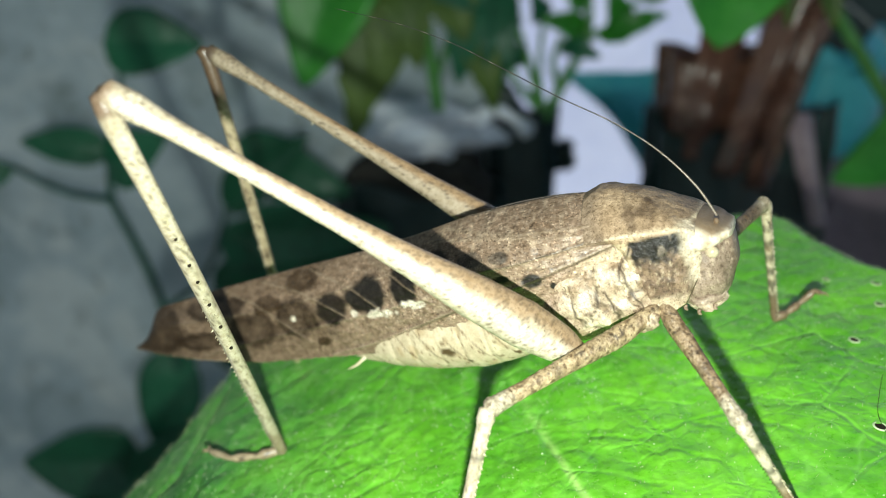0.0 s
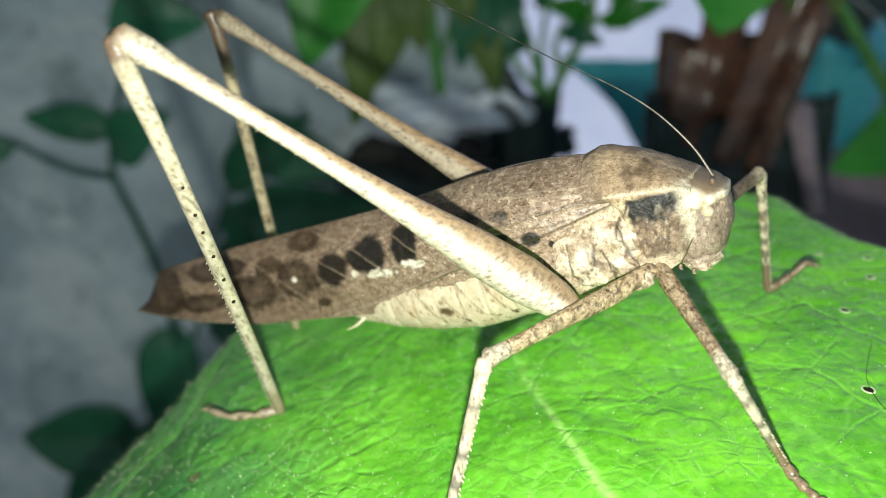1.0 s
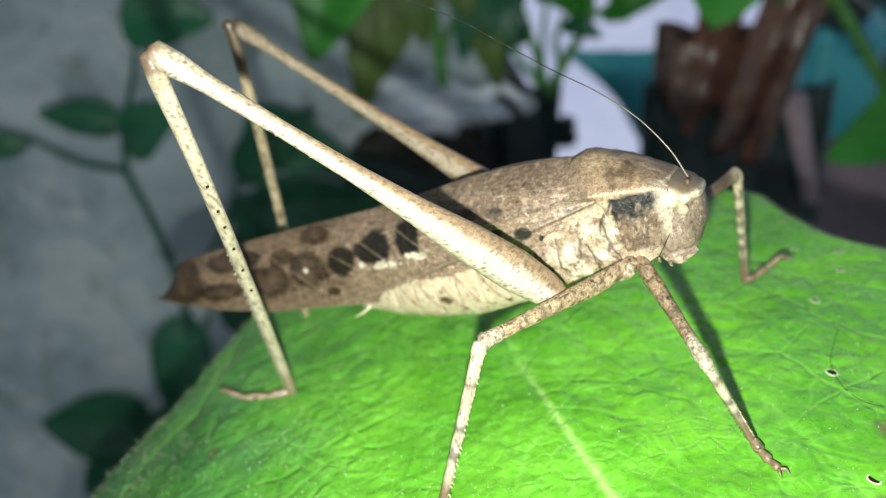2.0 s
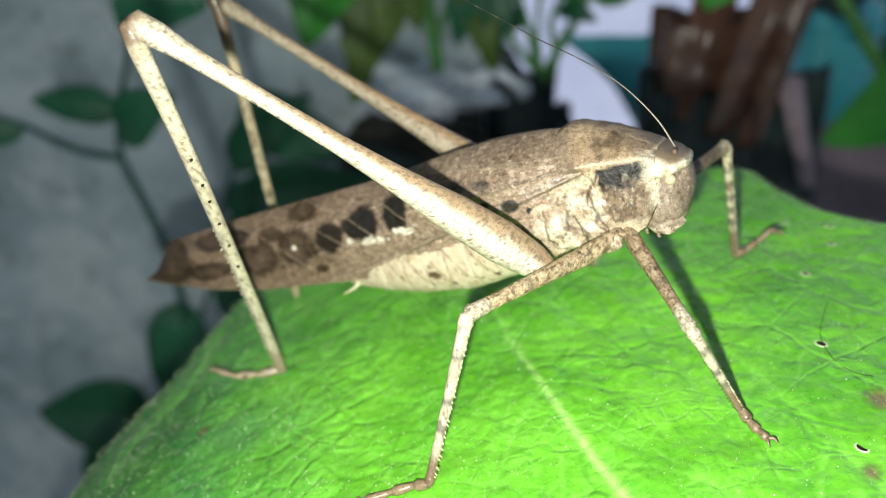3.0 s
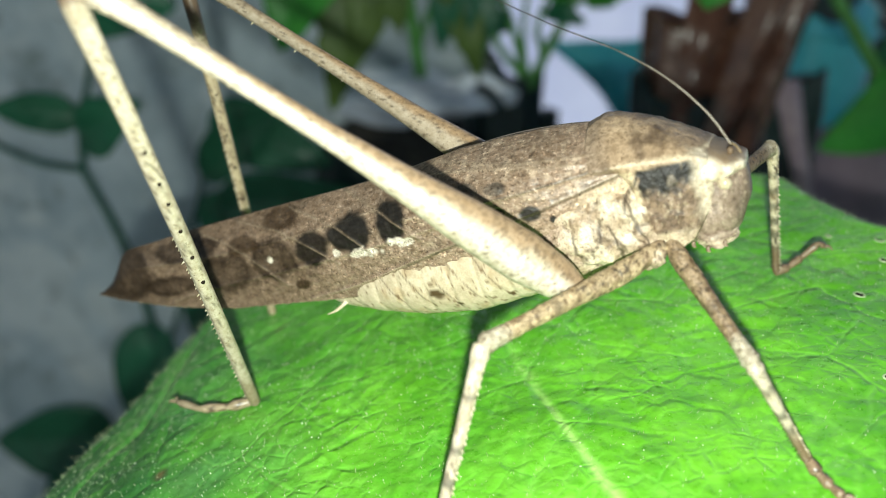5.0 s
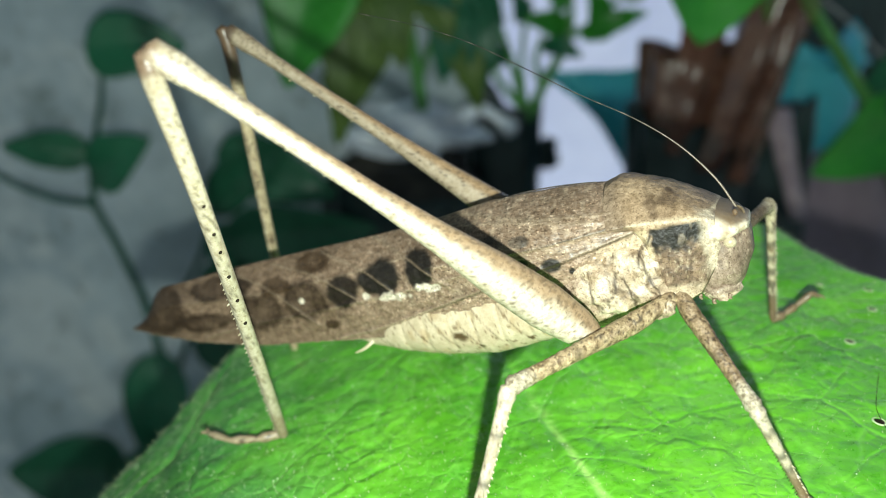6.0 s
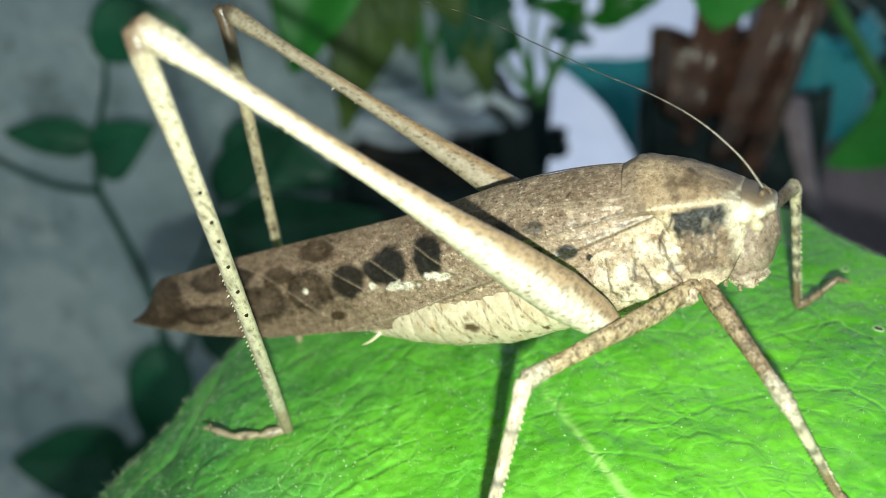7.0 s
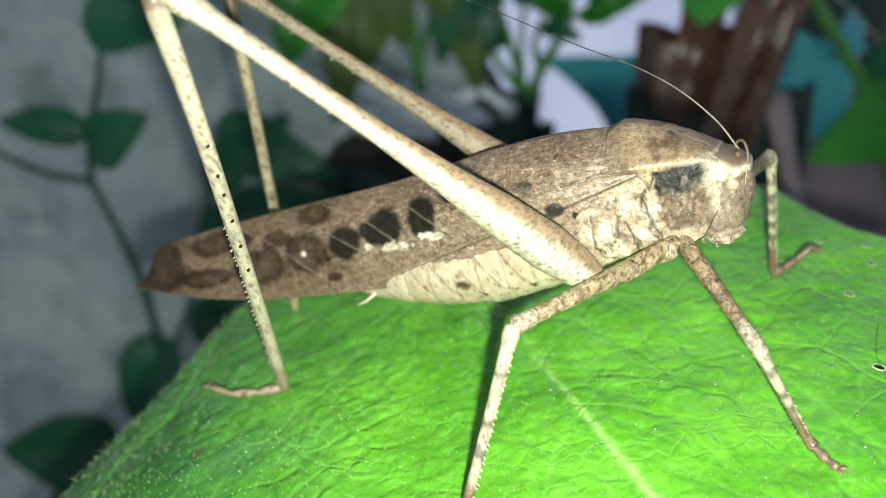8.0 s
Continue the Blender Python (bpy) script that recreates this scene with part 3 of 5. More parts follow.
def wing_colour(v, shade=1.0):
    x, zz = v[:, 0], v[:, 2]
    q = np.column_stack([x, zz, np.zeros(len(v))])
    c = np.tile(np.array((0.215, 0.148, 0.100)), (len(v), 1))
    c = mixed(c, (0.295, 0.208, 0.146), 0.5 + waves(q, 0.25, 2.0))
    c = mixed(c, (0.115, 0.082, 0.058), 0.55 * step(waves(q, 0.6, 4.0), 0.1, 0.6))
    c = mixed(c, (0.44, 0.345, 0.25), 0.65 * step(waves(q, 1.7, 6.0), 0.08, 0.42) * step(x, -20, -4))
    low = np.interp(x, (-24, -18, -8, 1, 8), (-5.6, -4.2, -1.9, 0.2, 1.6))
    c = mixed(c, (0.31, 0.215, 0.155), 0.75 * step(low - zz, -0.1, 0.3) * step(x, -24, -20))
    c = mixed(c, (0.60, 0.49, 0.33), 0.8 * step(x, 1.0, 5.5) * step(low - zz, -0.3, 0.7))
    for line in VEINS:
        d, _ = line_distance(q[:, :2], smooth_path([(a, b, 0) for a, b in line], 5)[:, :2])
        c = mixed(c, (0.40, 0.32, 0.23), 0.55 * np.exp(-(d / 0.10) ** 2))
    d, _ = line_distance(q[:, :2], np.array(((-8, 1.2), (0, 1.6), (7.4, 2.2))))
    c = mixed(c, (0.05, 0.035, 0.025), 0.8 * np.exp(-(d / 0.09) ** 2))
    c = mixed(c, (0.07, 0.05, 0.035), 0.35 * step(waves(q, 3.0, 12.0), 0.28, 0.45))
    c = mixed(c, (0.50, 0.40, 0.31), 0.4 * step(waves(q, 5.3, 21.0), 0.2, 0.45) * (0.2 + 0.8 * step(x, -26, -8)))
    c = mixed(c, (0.30, 0.235, 0.18), 0.7 * step(waves(q, 5.5, 27.0), 0.2, 0.4))
    c = mixed(c, (0.175, 0.120, 0.080), 0.5 * step(-x, 16, 28))
    warp = 0.26 * waves(q, 0.6, 9.0) + 0.08 * waves(q, 1.7, 1.0)
    tones = ((0.012, 0.010, 0.008), (0.018, 0.013, 0.009), (0.022, 0.012, 0.005), (0.045, 0.026, 0.012), (0.075, 0.062, 0.05))
    for sx, sz, rx, rz, tone in SPOTS:
        d = np.hypot((x - sx) / rx, (zz - sz) / rz) + warp
        k = step(-d, -1.16, -0.80 if tone < 2 else -0.72)
        if tone > 1:
            k = k * np.clip(0.95 + 0.35 * waves(q, 0.9, 41.0), 0, 1)
        if tone == 2:
            k = k * (0.72 + 0.28 * step(d, 0.25, 0.8))
        c = mixed(c, tones[tone], k * (0.985 if tone < 2 else 0.92))
    for sx, sz, rx, rz in ((-26.6, -0.8, 0.32, 0.28), (-16.0, -1.25, 2.0, 0.5), (-18.9, -1.0, 0.7, 0.34), (-12.0, -0.75, 1.3, 0.45)):
        d = np.hypot((x - sx) / rx, (zz - sz) / rz) + 0.8 * warp + 0.6 * waves(q, 1.6, 17.0)
        c = mixed(c, (0.66, 0.60, 0.50), step(-d, -1.0, -0.7))
    for line in VEINS[4:8]:
        d, _ = line_distance(q[:, :2], smooth_path([(a, b, 0) for a, b in line], 5)[:, :2])
        c = mixed(c, (0.24, 0.18, 0.125), 0.65 * np.exp(-(d / 0.09) ** 2))
    c = mixed(c, (0.055, 0.036, 0.022), 0.85 * step(-x, 40.5, 45) * (0.7 + 0.6 * waves(q, 0.5, 3.3)))
    d, _ = line_distance(q[:, :2] + np.array((0, 0.14)), smooth_path([(a, b, 0) for a, b in VEINS[0]], 6)[:, :2])
    c = mixed(c, (0.045, 0.030, 0.02), 0.75 * np.exp(-(d / 0.10) ** 2) * step(x, -16, -8))
    edge = eased(LOW, x)
    c = mixed(c, (0.40, 0.32, 0.22), 0.5 * np.exp(-((zz - edge) / 0.15) ** 2))
    return c * shade * 0.92


def vein_colour(v):
    return wing_colour(v) * 1.15 + 0.008


def wing(side, nu=420, nv=76):
    x = -50.6 + 58.1 * np.linspace(0, 1, nu) ** 0.95
    top, low, wide = eased(TOP, x), eased(LOW, x), eased(WIDE, x)
    top[0], low[0] = -1.7, -1.75
    v = np.linspace(0, 1, nv)
    out = np.where(v < 0.42, 1 - (1 - v / 0.42) ** 2, 1 - 0.22 * ((v - 0.42) / 0.58) ** 2)
    g = np.zeros((nu, nv, 3))
    g[:, :, 0] = x[:, None]
    g[:, :, 2] = top[:, None] + (low - top)[:, None] * v
    g[:, :, 1] = mid_y(x)[:, None] + side * (0.12 + wide[:, None] * out)
    pts = g.reshape(-1, 3)
    q = np.column_stack([pts[:, 0], pts[:, 2], np.zeros(len(pts))])
    rel = 0.10 * waves(q, 0.5, 3.0) + 0.06 * waves(q, 1.8, 7.0)
    for line in VEINS:
        d, _ = line_distance(q[:, :2], smooth_path([(a, b, 0) for a, b in line], 5)[:, :2])
        rel += 0.12 * np.exp(-(d / 0.14) ** 2)
    g[:, :, 1] += side * rel.reshape(nu, nv)
    ragged = 0.10 * np.array([noise.noise(Vector((a * 1.6, side, 0))) for a in x])
    g[:, -1, 2] += ragged
    away = np.zeros_like(g)
    away[:, :, 1] = -side
    return sheet(g, 0.16, away)


def loft(rows, seg=40, power=2.0, bumps=0.0, scale=0.5, seed=1.0):
    """A closed body of rounded rings: rows of x, middle y, middle z, half width, half height."""
    g = np.zeros((len(rows), seg, 3))
    for i, (x, y, zc, w, h) in enumerate(rows):
        for j in range(seg):
            a = 2 * math.pi * j / seg
            ca, sa = math.cos(a), math.sin(a)
            g[i, j] = (x, y + w * math.copysign(abs(ca) ** (2 / power), ca), zc + h * math.copysign(abs(sa) ** (2 / power), sa))
    if bumps:
        pts = g.reshape(-1, 3)
        k = 1 + bumps * (waves(pts, scale, seed) + 0.5 * waves(pts, scale * 2.7, seed + 4))
        mid = np.repeat(np.array([(r[0], r[1], r[2]) for r in rows]), seg, axis=0)
        g = (mid + (pts - mid) * k[:, None]).reshape(g.shape)
    v, f = grid(g, closed=True)
    f += [tuple(reversed(range(seg))), tuple((len(rows) - 1) * seg + k for k in range(seg))]
    return v, f


def rows_between(table, n):
    t = np.array(table, float)
    x = np.linspace(t[0, 0], t[-1, 0], n)
    return [(a, *[sum(np.interp(a + d, t[:, 0], t[:, k]) for d in (-0.5, 0, 0.5)) / 3 for k in range(1, t.shape[1])]) for a in x]


def abdomen_colour(v):
    q = v
    c = np.tile(np.array((0.455, 0.365, 0.24)), (len(v), 1))
    c = mixed(c, (0.55, 0.46, 0.315), 0.5 + waves(q, 0.5, 2.0))
    c = mixed(c, (0.42, 0.31, 0.18), 0.7 * step(waves(q, 1.1, 5.0), 0.2, 0.5))
    slant = v[:, 0] + 0.62 * (v[:, 2] + 6) + 0.15 * waves(v, 0.7, 4.0)
    c = mixed(c, (0.085, 0.052, 0.026), 0.75 * np.exp(-((((slant + 20) % 2.4) - 1.2) / 0.075) ** 2) * step(waves(v, 0.35, 12.0), -0.25, 0.05) * step(v[:, 2], -7.0, -6.0))
    c = mixed(c, (0.16, 0.10, 0.05), 0.8 * step(waves(v, 2.8, 15.0), 0.36, 0.5))
    for x, zz, rx, rz in ((-10.3, -5.7, 0.85, 0.42), (-8.6, -6.9, 0.35, 0.2), (-4.0, -6.6, 0.3, 0.2)):
        d = np.hypot((v[:, 0] - x) / rx + (v[:, 2] - zz) * 0.5, (v[:, 2] - zz) / rz)
        c = mixed(c, (0.075, 0.045, 0.02), step(-d, -1.1, -0.7))
    c = mixed(c, (0.35, 0.25, 0.15), 0.6 * step(-v[:, 2], 8.0, 8.8))
    return c


def wrinkled(geo):
    """Pinches creases and plates into a body: ridged noise along the surface."""
    v, f = geo
    n = np.abs(waves(v, 0.42, 3.0)) * 1.0 + 0.5 * np.abs(waves(v, 1.0, 7.0)) + 0.25 * np.abs(waves(v, 2.2, 1.0))
    k = np.clip(n * 1.5, 0, 1) - 0.55
    out = v.copy()
    out[:, 1] += np.sign(v[:, 1]) * k * 0.45
    out[:, 2] += np.where(v[:, 2] < -4, -0.3 * k, 0)
    return out, f


CREASE_SHADES = [[(7.8, 1.57), (7.45, 0.39), (6.55, -0.38), (6.32, -1.49)], [(6.55, -0.38), (6.86, -2.03), (7.43, -3.5), (7.2, -4.64)], [(4.45, -1.46), (4.22, -3.08), (3.42, -4.17)], [(2.39, -2.6), (2.24, -3.78), (2.98, -4.6)], [(-0.0, -2.28), (1.1, -3.64), (1.97, -4.97)], [(4.96, -2.23), (5.42, -3.71), (5.35, -5.13)], [(9.25, -2.83), (10.54, -2.55), (10.94, -3.74)]]
PLATES = [(3.33, -2.48, 0.65, 1.0), (6.33, -3.59, 0.6, 0.7)]


def thorax_colour(v):
    c = np.tile(np.array((0.43, 0.335, 0.235)), (len(v), 1))
    c = mixed(c, (0.60, 0.51, 0.37), 0.35 + 1.2 * waves(v, 0.6, 3.0))
    c = mixed(c, (0.30, 0.21, 0.13), 0.75 * step(waves(v, 0.9, 8.0), 0.15, 0.45))
    c = mixed(c, (0.14, 0.095, 0.06), 0.8 * step(waves(v, 2.4, 5.0), 0.3, 0.5))
    n = np.minimum(np.abs(waves(v, 0.42, 3.0)), 0.7 * np.abs(waves(v, 1.0, 7.0)) + 0.03)
    # darkens the folds that wrinkled() pinches: crease shade in the colour
    c = mixed(c, (0.09, 0.058, 0.032), 0.8 * np.exp(-(n / 0.05) ** 2))
    q = np.column_stack([v[:, 0] + 0.18 * waves(v, 0.9, 3.0), v[:, 2] + 0.18 * waves(v, 0.9, 8.0)])
    c = mixed(c, (0.33, 0.235, 0.17), 0.8 * step(-v[:, 0] + 0.5 * waves(v, 0.8, 2.0), -3.0, 0.0))
    for px, pz, rx, rz in PLATES:
        c = mixed(c, (0.68, 0.60, 0.46), 0.85 * step(-np.hypot((q[:, 0] - px) / rx, (q[:, 1] - pz) / rz), -1.0, -0.6))
    # dark lines draw the shade of the creases between plates
    for line in CREASE_SHADES:
        d, _ = line_distance(q, np.array(line))
        c = mixed(c, (0.035, 0.022, 0.013), 0.9 * np.exp(-(d / 0.10) ** 2))
    return c


def pronotum_colour(v):
    x, zz = v[:, 0], v[:, 2]
    c = np.tile(np.array((0.26, 0.18, 0.11)), (len(v), 1))
    c = mixed(c, (0.38, 0.275, 0.175), 0.5 + waves(v, 0.45, 2.0))
    c = mixed(c, (0.13, 0.088, 0.055), 0.75 * step(waves(v, 0.8, 6.0), 0.18, 0.5))
    d = np.hypot((x - 8.8) / 1.5, (zz - 3.3) / 0.6)
    c = mixed(c, (0.085, 0.055, 0.035), 0.7 * step(-d + 0.5 * waves(v, 1.6, 1.0), -1.0, -0.4))
    c = mixed(c, (0.225, 0.168, 0.12), 0.75 * step(-x, -6.6, -4.8))
    side = step(1.5 - zz, 0.0, 0.18)
    lobe = mixed(np.tile(np.array((0.14, 0.092, 0.060)), (len(v), 1)), (0.26, 0.18, 0.12), step(waves(v, 1.2, 4.0), -0.2, 0.4))
    lobe = mixed(lobe, (0.08, 0.055, 0.038), 0.8 * step(waves(v, 2.4, 9.0), 0.12, 0.4))
    lobe = mixed(lobe, (0.46, 0.37, 0.26), 0.6 * step(waves(v, 3.4, 19.0), 0.28, 0.45))
    lobe = mixed(lobe, (0.58, 0.48, 0.33), 0.75 * step(-zz + 0.7 * waves(v, 0.9, 3.0), 3.3, 4.4))
    lobe = mixed(lobe, (0.60, 0.49, 0.32), 0.8 * step(7.9 - x, 0, 0.6))
    lobe = mixed(lobe, (0.011, 0.009, 0.008), 0.985 * step(zz + 0.5 * waves(v, 0.8, 2.0) + 0.45 * waves(v, 2.4, 6.0), -1.0, 0.0) * step(x + 0.3 * waves(v, 1.5, 3.0), 7.6, 7.85) * step(-x + 0.5 * waves(v, 1.7, 8.0), -11.9, -11.5))
    # crease shade drawn along the lobe's rear edge
    for line in CREASE_SHADES[:2]:
        d, _ = line_distance(np.column_stack([x + 0.15 * waves(v, 0.9, 3.0), zz]), np.array(line))
        lobe = mixed(lobe, (0.02, 0.014, 0.01), 0.9 * np.exp(-(d / 0.13) ** 2))
    lobe = mixed(lobe, (0.26, 0.21, 0.16), 0.5 * step(waves(v * (1, 1, 0.35), 2.2, 31.0), 0.22, 0.4) * step(x, 8.6, 9.4) * step(zz, -0.4, 0.2))
    c = c * (1 - side[:, None]) + lobe * side[:, None]
    c = mixed(c, (0.62, 0.52, 0.36), 0.8 * np.exp(-((zz - np.interp(x, (7.7, 11.1), (1.95, 1.7))) / 0.13) ** 2) * step(x, 5.5, 7.0))
    c = mixed(c, (0.62, 0.53, 0.40), 0.85 * step(x + 0.4 * waves(v, 1.0, 3.0), 10.9, 12.0) * step(np.abs(v[:, 1] - mid_y(x)), 2.3, 3.1))
    return c


def head_colour(v):
    c = np.tile(np.array((0.20, 0.145, 0.105)), (len(v), 1))
    c = mixed(c, (0.28, 0.21, 0.155), 0.5 + 1.1 * waves(v, 1.0, 2.0))
    c = mixed(c, (0.12, 0.085, 0.06), 0.7 * step(waves(v, 2.2, 5.0), 0.2, 0.45))
    c = mixed(c, (0.50, 0.41, 0.30), 0.6 * step(waves(v, 3.6, 8.0), 0.3, 0.45))
    c = mixed(c, (0.03, 0.024, 0.02), 0.8 * step(-v[:, 0], -11.8, -11.0) * step(v[:, 2], -1.0, 0.2))
    return mixed(c, (0.58, 0.48, 0.35), 0.8 * step(-v[:, 2] + 0.6 * waves(v, 2.0, 1.0), 4.3, 5.0) * step(waves(v, 2.5, 3.0), -0.2, 0.2))


def crown_colour(v):
    c = np.tile(np.array((0.70, 0.61, 0.46)), (len(v), 1))
    c = mixed(c, (0.42, 0.32, 0.21), 0.75 * step(waves(v, 0.9, 4.0) + 0.4 * waves(v, 2.4, 7.0), 0.12, 0.45))
    c = mixed(c, (0.30, 0.22, 0.14), 0.7 * step(waves(v, 3.0, 9.0), 0.28, 0.42))
    c = mixed(c, (0.21, 0.145, 0.085), 0.95 * step(v[:, 1] + 0.4 * waves(v, 0.9, 5.0), -2.75, -1.9) * step(v[:, 2], 0.0, 0.5))
    return mixed(c, (0.40, 0.31, 0.21), 0.8 * step(-v[:, 2] + 0.25 * waves(v, 1.5, 2.0), 0.75, 1.1))


def pronotum():
    """A saddle: arched back, a sharp side keel, and an upright side lobe with a wavy lower rim."""
    nx, nv = 110, 130
    x = np.linspace(4.3, 12.4, nx)
    g = np.zeros((nx, nv, 3))
    for i, a in enumerate(x):
        top = np.interp(a, (4.3, 5.4, 6.2, 7.5, 9.0, 10.4, 11.6, 12.4), (4.95, 5.25, 5.15, 4.7, 4.05, 3.2, 2.35, 1.75))
        keel_z = np.interp(a, (4.3, 7.7, 11.1, 12.4), (1.9, 1.95, 1.7, 1.1))
        half = np.interp(a, (4.3, 6.5, 10, 11.4, 12.4), (4.45, 4.6, 4.3, 4.05, 3.6))
        deep = np.interp(a, (4.3, 6.4, 7.0, 7.4, 8.2, 9.4, 10.5, 11.8, 12.9), (1.5, 1.3, 0.2, -2.6, -4.4, -4.9, -4.4, -2.6, -0.8))
        for j, s in enumerate(np.linspace(-1, 1, nv)):
            k, sg = abs(s), math.copysign(1, s)
            if k < 0.5:
                t = k / 0.5
                yy, zz = half * t, keel_z + (top - keel_z) * (1 - t ** 2.2)
            else:
                t = (k - 0.5) / 0.5
                yy, zz = half - 0.25 * math.sin(t * 1.4) - 0.55 * t * t, keel_z - (keel_z - deep) * t
            g[i, j] = (a, mid_y(a) + sg * yy, zz)
    pts = g.reshape(-1, 3)
    n3 = (0.07 * waves(pts, 0.9, 2.0) + 0.045 * waves(pts, 2.6, 5.0)).reshape(nx, nv)
    g[:, :, 2] += n3
    g[:, :, 1] += np.sign(np.linspace(-1, 1, nv)) * n3
    away = np.zeros_like(g)
    away[:, :, 2] = -0.6
    away[:, :, 1] = -0.6 * np.sign(np.linspace(-1, 1, nv))
    return sheet(g, 0.3, away)


def leg_colour(dark_ends=(), tint=(0.47, 0.415, 0.32), grime=0.8, axis=None, back=(0.33, 0.215, 0.12), speck=0.7, core_shine=(0.60, 0.54, 0.45)):
    def colour(v):
        c = np.tile(np.array(tint), (len(v), 1))
        c = mixed(c, np.array(tint) * 1.14, 0.5 + waves(v, 0.5, 2.0))
        c = mixed(c, (0.24, 0.17, 0.105), grime * (0.35 if axis else 1.0) * step(waves(v, 1.0, 6.0), 0.16, 0.45))
        c = mixed(c, (0.06, 0.042, 0.028), grime * (0.5 if axis else 1.0) * step(waves(v, 2.6, 9.0), 0.30, 0.46))
        if axis:
            a, b = np.array(axis[0]), np.array(axis[1])
            t = np.clip(((v - a) @ (b - a)) / ((b - a) @ (b - a)), 0, 1)
            d = (b - a) / np.linalg.norm(b - a)
            n = np.array((0.72, 0.0, 0.69))
            n -= d * (n @ d)
            n /= np.linalg.norm(n)
            r = np.interp(t, (0, 0.06, 0.14, 0.26, 0.4, 0.55, 1), (1.0, 1.5, 1.85, 1.7, 1.2, 0.85, 0.8))
            up = ((v - a - t[:, None] * (b - a)) @ n) / r
            # highlight along the thigh's middle, put into the colour
            c = mixed(c, core_shine, 0.7 * step(-np.abs(up - 0.05), -0.6, -0.2))
            c = mixed(c, back, 0.85 * step(up + 0.16 * waves(v, 1.0, 3.0), 0.30, 0.80) * step(-t, -0.97, -0.6))
            edge = step(np.abs(up), 0.4, 0.75)
            c = mixed(c, (0.10, 0.066, 0.038), 0.5 * step(waves(v, 3.4, 14.0), 0.16, 0.34) * edge)
            # mottles crowd the lower hip end, adding the thigh's self-shadow in colour
            c = mixed(c, (0.10, 0.07, 0.042), 0.8 * step(waves(v, 3.6, 17.0), 0.26, 0.42) * (0.15 + 0.85 * step(-up, -0.1, 0.5) * step(-t, -0.42, -0.1)))
        c = mixed(c, (0.085, 0.058, 0.036), speck * step(waves(v, 4.5, 23.0), 0.33, 0.46))
        for p, r, tone in dark_ends:
            c = mixed(c, tone, step(-np.linalg.norm(v - np.array(p), axis=1), -r, -r * 0.55))
        return c
    return colour


def spines(a, b, n, size, offset, seed, spread=(0, 0, -1), gap=0.06):
    """Small thorns along a limb from a to b, on the side that spread points to."""
    rng = np.random.RandomState(seed)
    a, b, s = np.array(a, float), np.array(b, float), np.array(spread, float)
    s /= np.linalg.norm(s)
    d = (b - a) / np.linalg.norm(b - a)
    out = []
    for t in np.linspace(gap, 1 - gap, n):
        p = a + (b - a) * (t + rng.uniform(-0.2, 0.2) / n) + s * offset
        tip = p + (s * 0.9 + d * 0.55 + rng.normal(0, 0.12, 3)) * size * rng.uniform(0.7, 1.2)
        out.append(tube([p - s * 0.15, (p + tip) / 2, tip], [size * 0.34, size * 0.24, 0.02], 1, 5))
    return joined(out)


def dots(line, places, r, toward, offset):
    """Small dark lumps on the side of a limb that runs through the points of line."""
    p = smooth_path(line, 40)
    far = np.concatenate([[0], np.cumsum(np.linalg.norm(np.diff(p, axis=0), axis=1))])
    w = np.array(toward, float)
    w /= np.linalg.norm(w)
    return [ball(np.array([np.interp(t * far[-1], far, p[:, k]) for k in range(3)]) + w * offset, (r * 0.9, r * 0.9, r * 1.15), 10, 8) for t in places]


def foot(points, r, name_parent, claws=True, tint=(0.22, 0.155, 0.095)):
    """Jointed foot: swollen pads along the points, two hooked claws at the end."""
    pts = np.array(points, float)
    rad = []
    path = []
    for k in range(len(pts) - 1):
        for t in (0.0, 0.35, 0.75):
            path.append(pts[k] + (pts[k + 1] - pts[k]) * t)
            rad.append(r * (0.75, 1.0, 1.15)[(0.0, 0.35, 0.75).index(t)] * (1 - 0.12 * k))
    path.append(pts[-1])
    rad.append(r * 0.45)
    pieces = [tube(path, rad, 2, 9)]
    if claws:
        d = pts[-1] - pts[-2]
        d /= np.linalg.norm(d)
        side = np.cross(d, (0, 0, 1))
        side /= np.linalg.norm(side) + 1e-9
        for s in (-1, 1):
            e = pts[-1]
            pieces.append(tube([e, e + d * r * 0.9 + side * s * r * 0.7 + np.array((0, 0, r * 0.4)), e + d * r * 1.6 + side * s * r * 0.9 - np.array((0, 0, r * 0.3))], [r * 0.42, r * 0.3, 0.03], 4, 6))
    return part("foot", joined(pieces), M_LEG, name_parent, "brown jointed foot with two claws", colour=leg_colour((), tint, 0.9))


def hairs(a, b, n, size, seed):
    rng = np.random.RandomState(seed)
    a, b = np.array(a, float), np.array(b, float)
    d = (b - a) / np.linalg.norm(b - a)
    out = []
    for _ in range(n):
        w = np.cross(d, rng.normal(size=3))
        w /= np.linalg.norm(w)
        p = a + (b - a) * rng.uniform(0.03, 0.97)
        out.append(tube([p, p + w * size * 0.6 + d * size * 0.2, p + w * size + d * size * 0.5], [0.02, 0.014, 0.005], 1, 4))
    return joined(out)


def bristles(c, r, n):
    rng = np.random.RandomState(n)
    out = []
    for _ in range(n):
        d = rng.normal(size=3)
        d /= np.linalg.norm(d)
        d[1] = -abs(d[1])
        d[2] = -abs(d[2]) * 0.6
        p = np.array(c) + d * np.array(r)
        out.append(tube([p - d * 0.05, p + d * 0.08, p + d * 0.17 + (0.02, 0, -0.05)], [0.028, 0.02, 0.006], 1, 4))
    return joined(out)


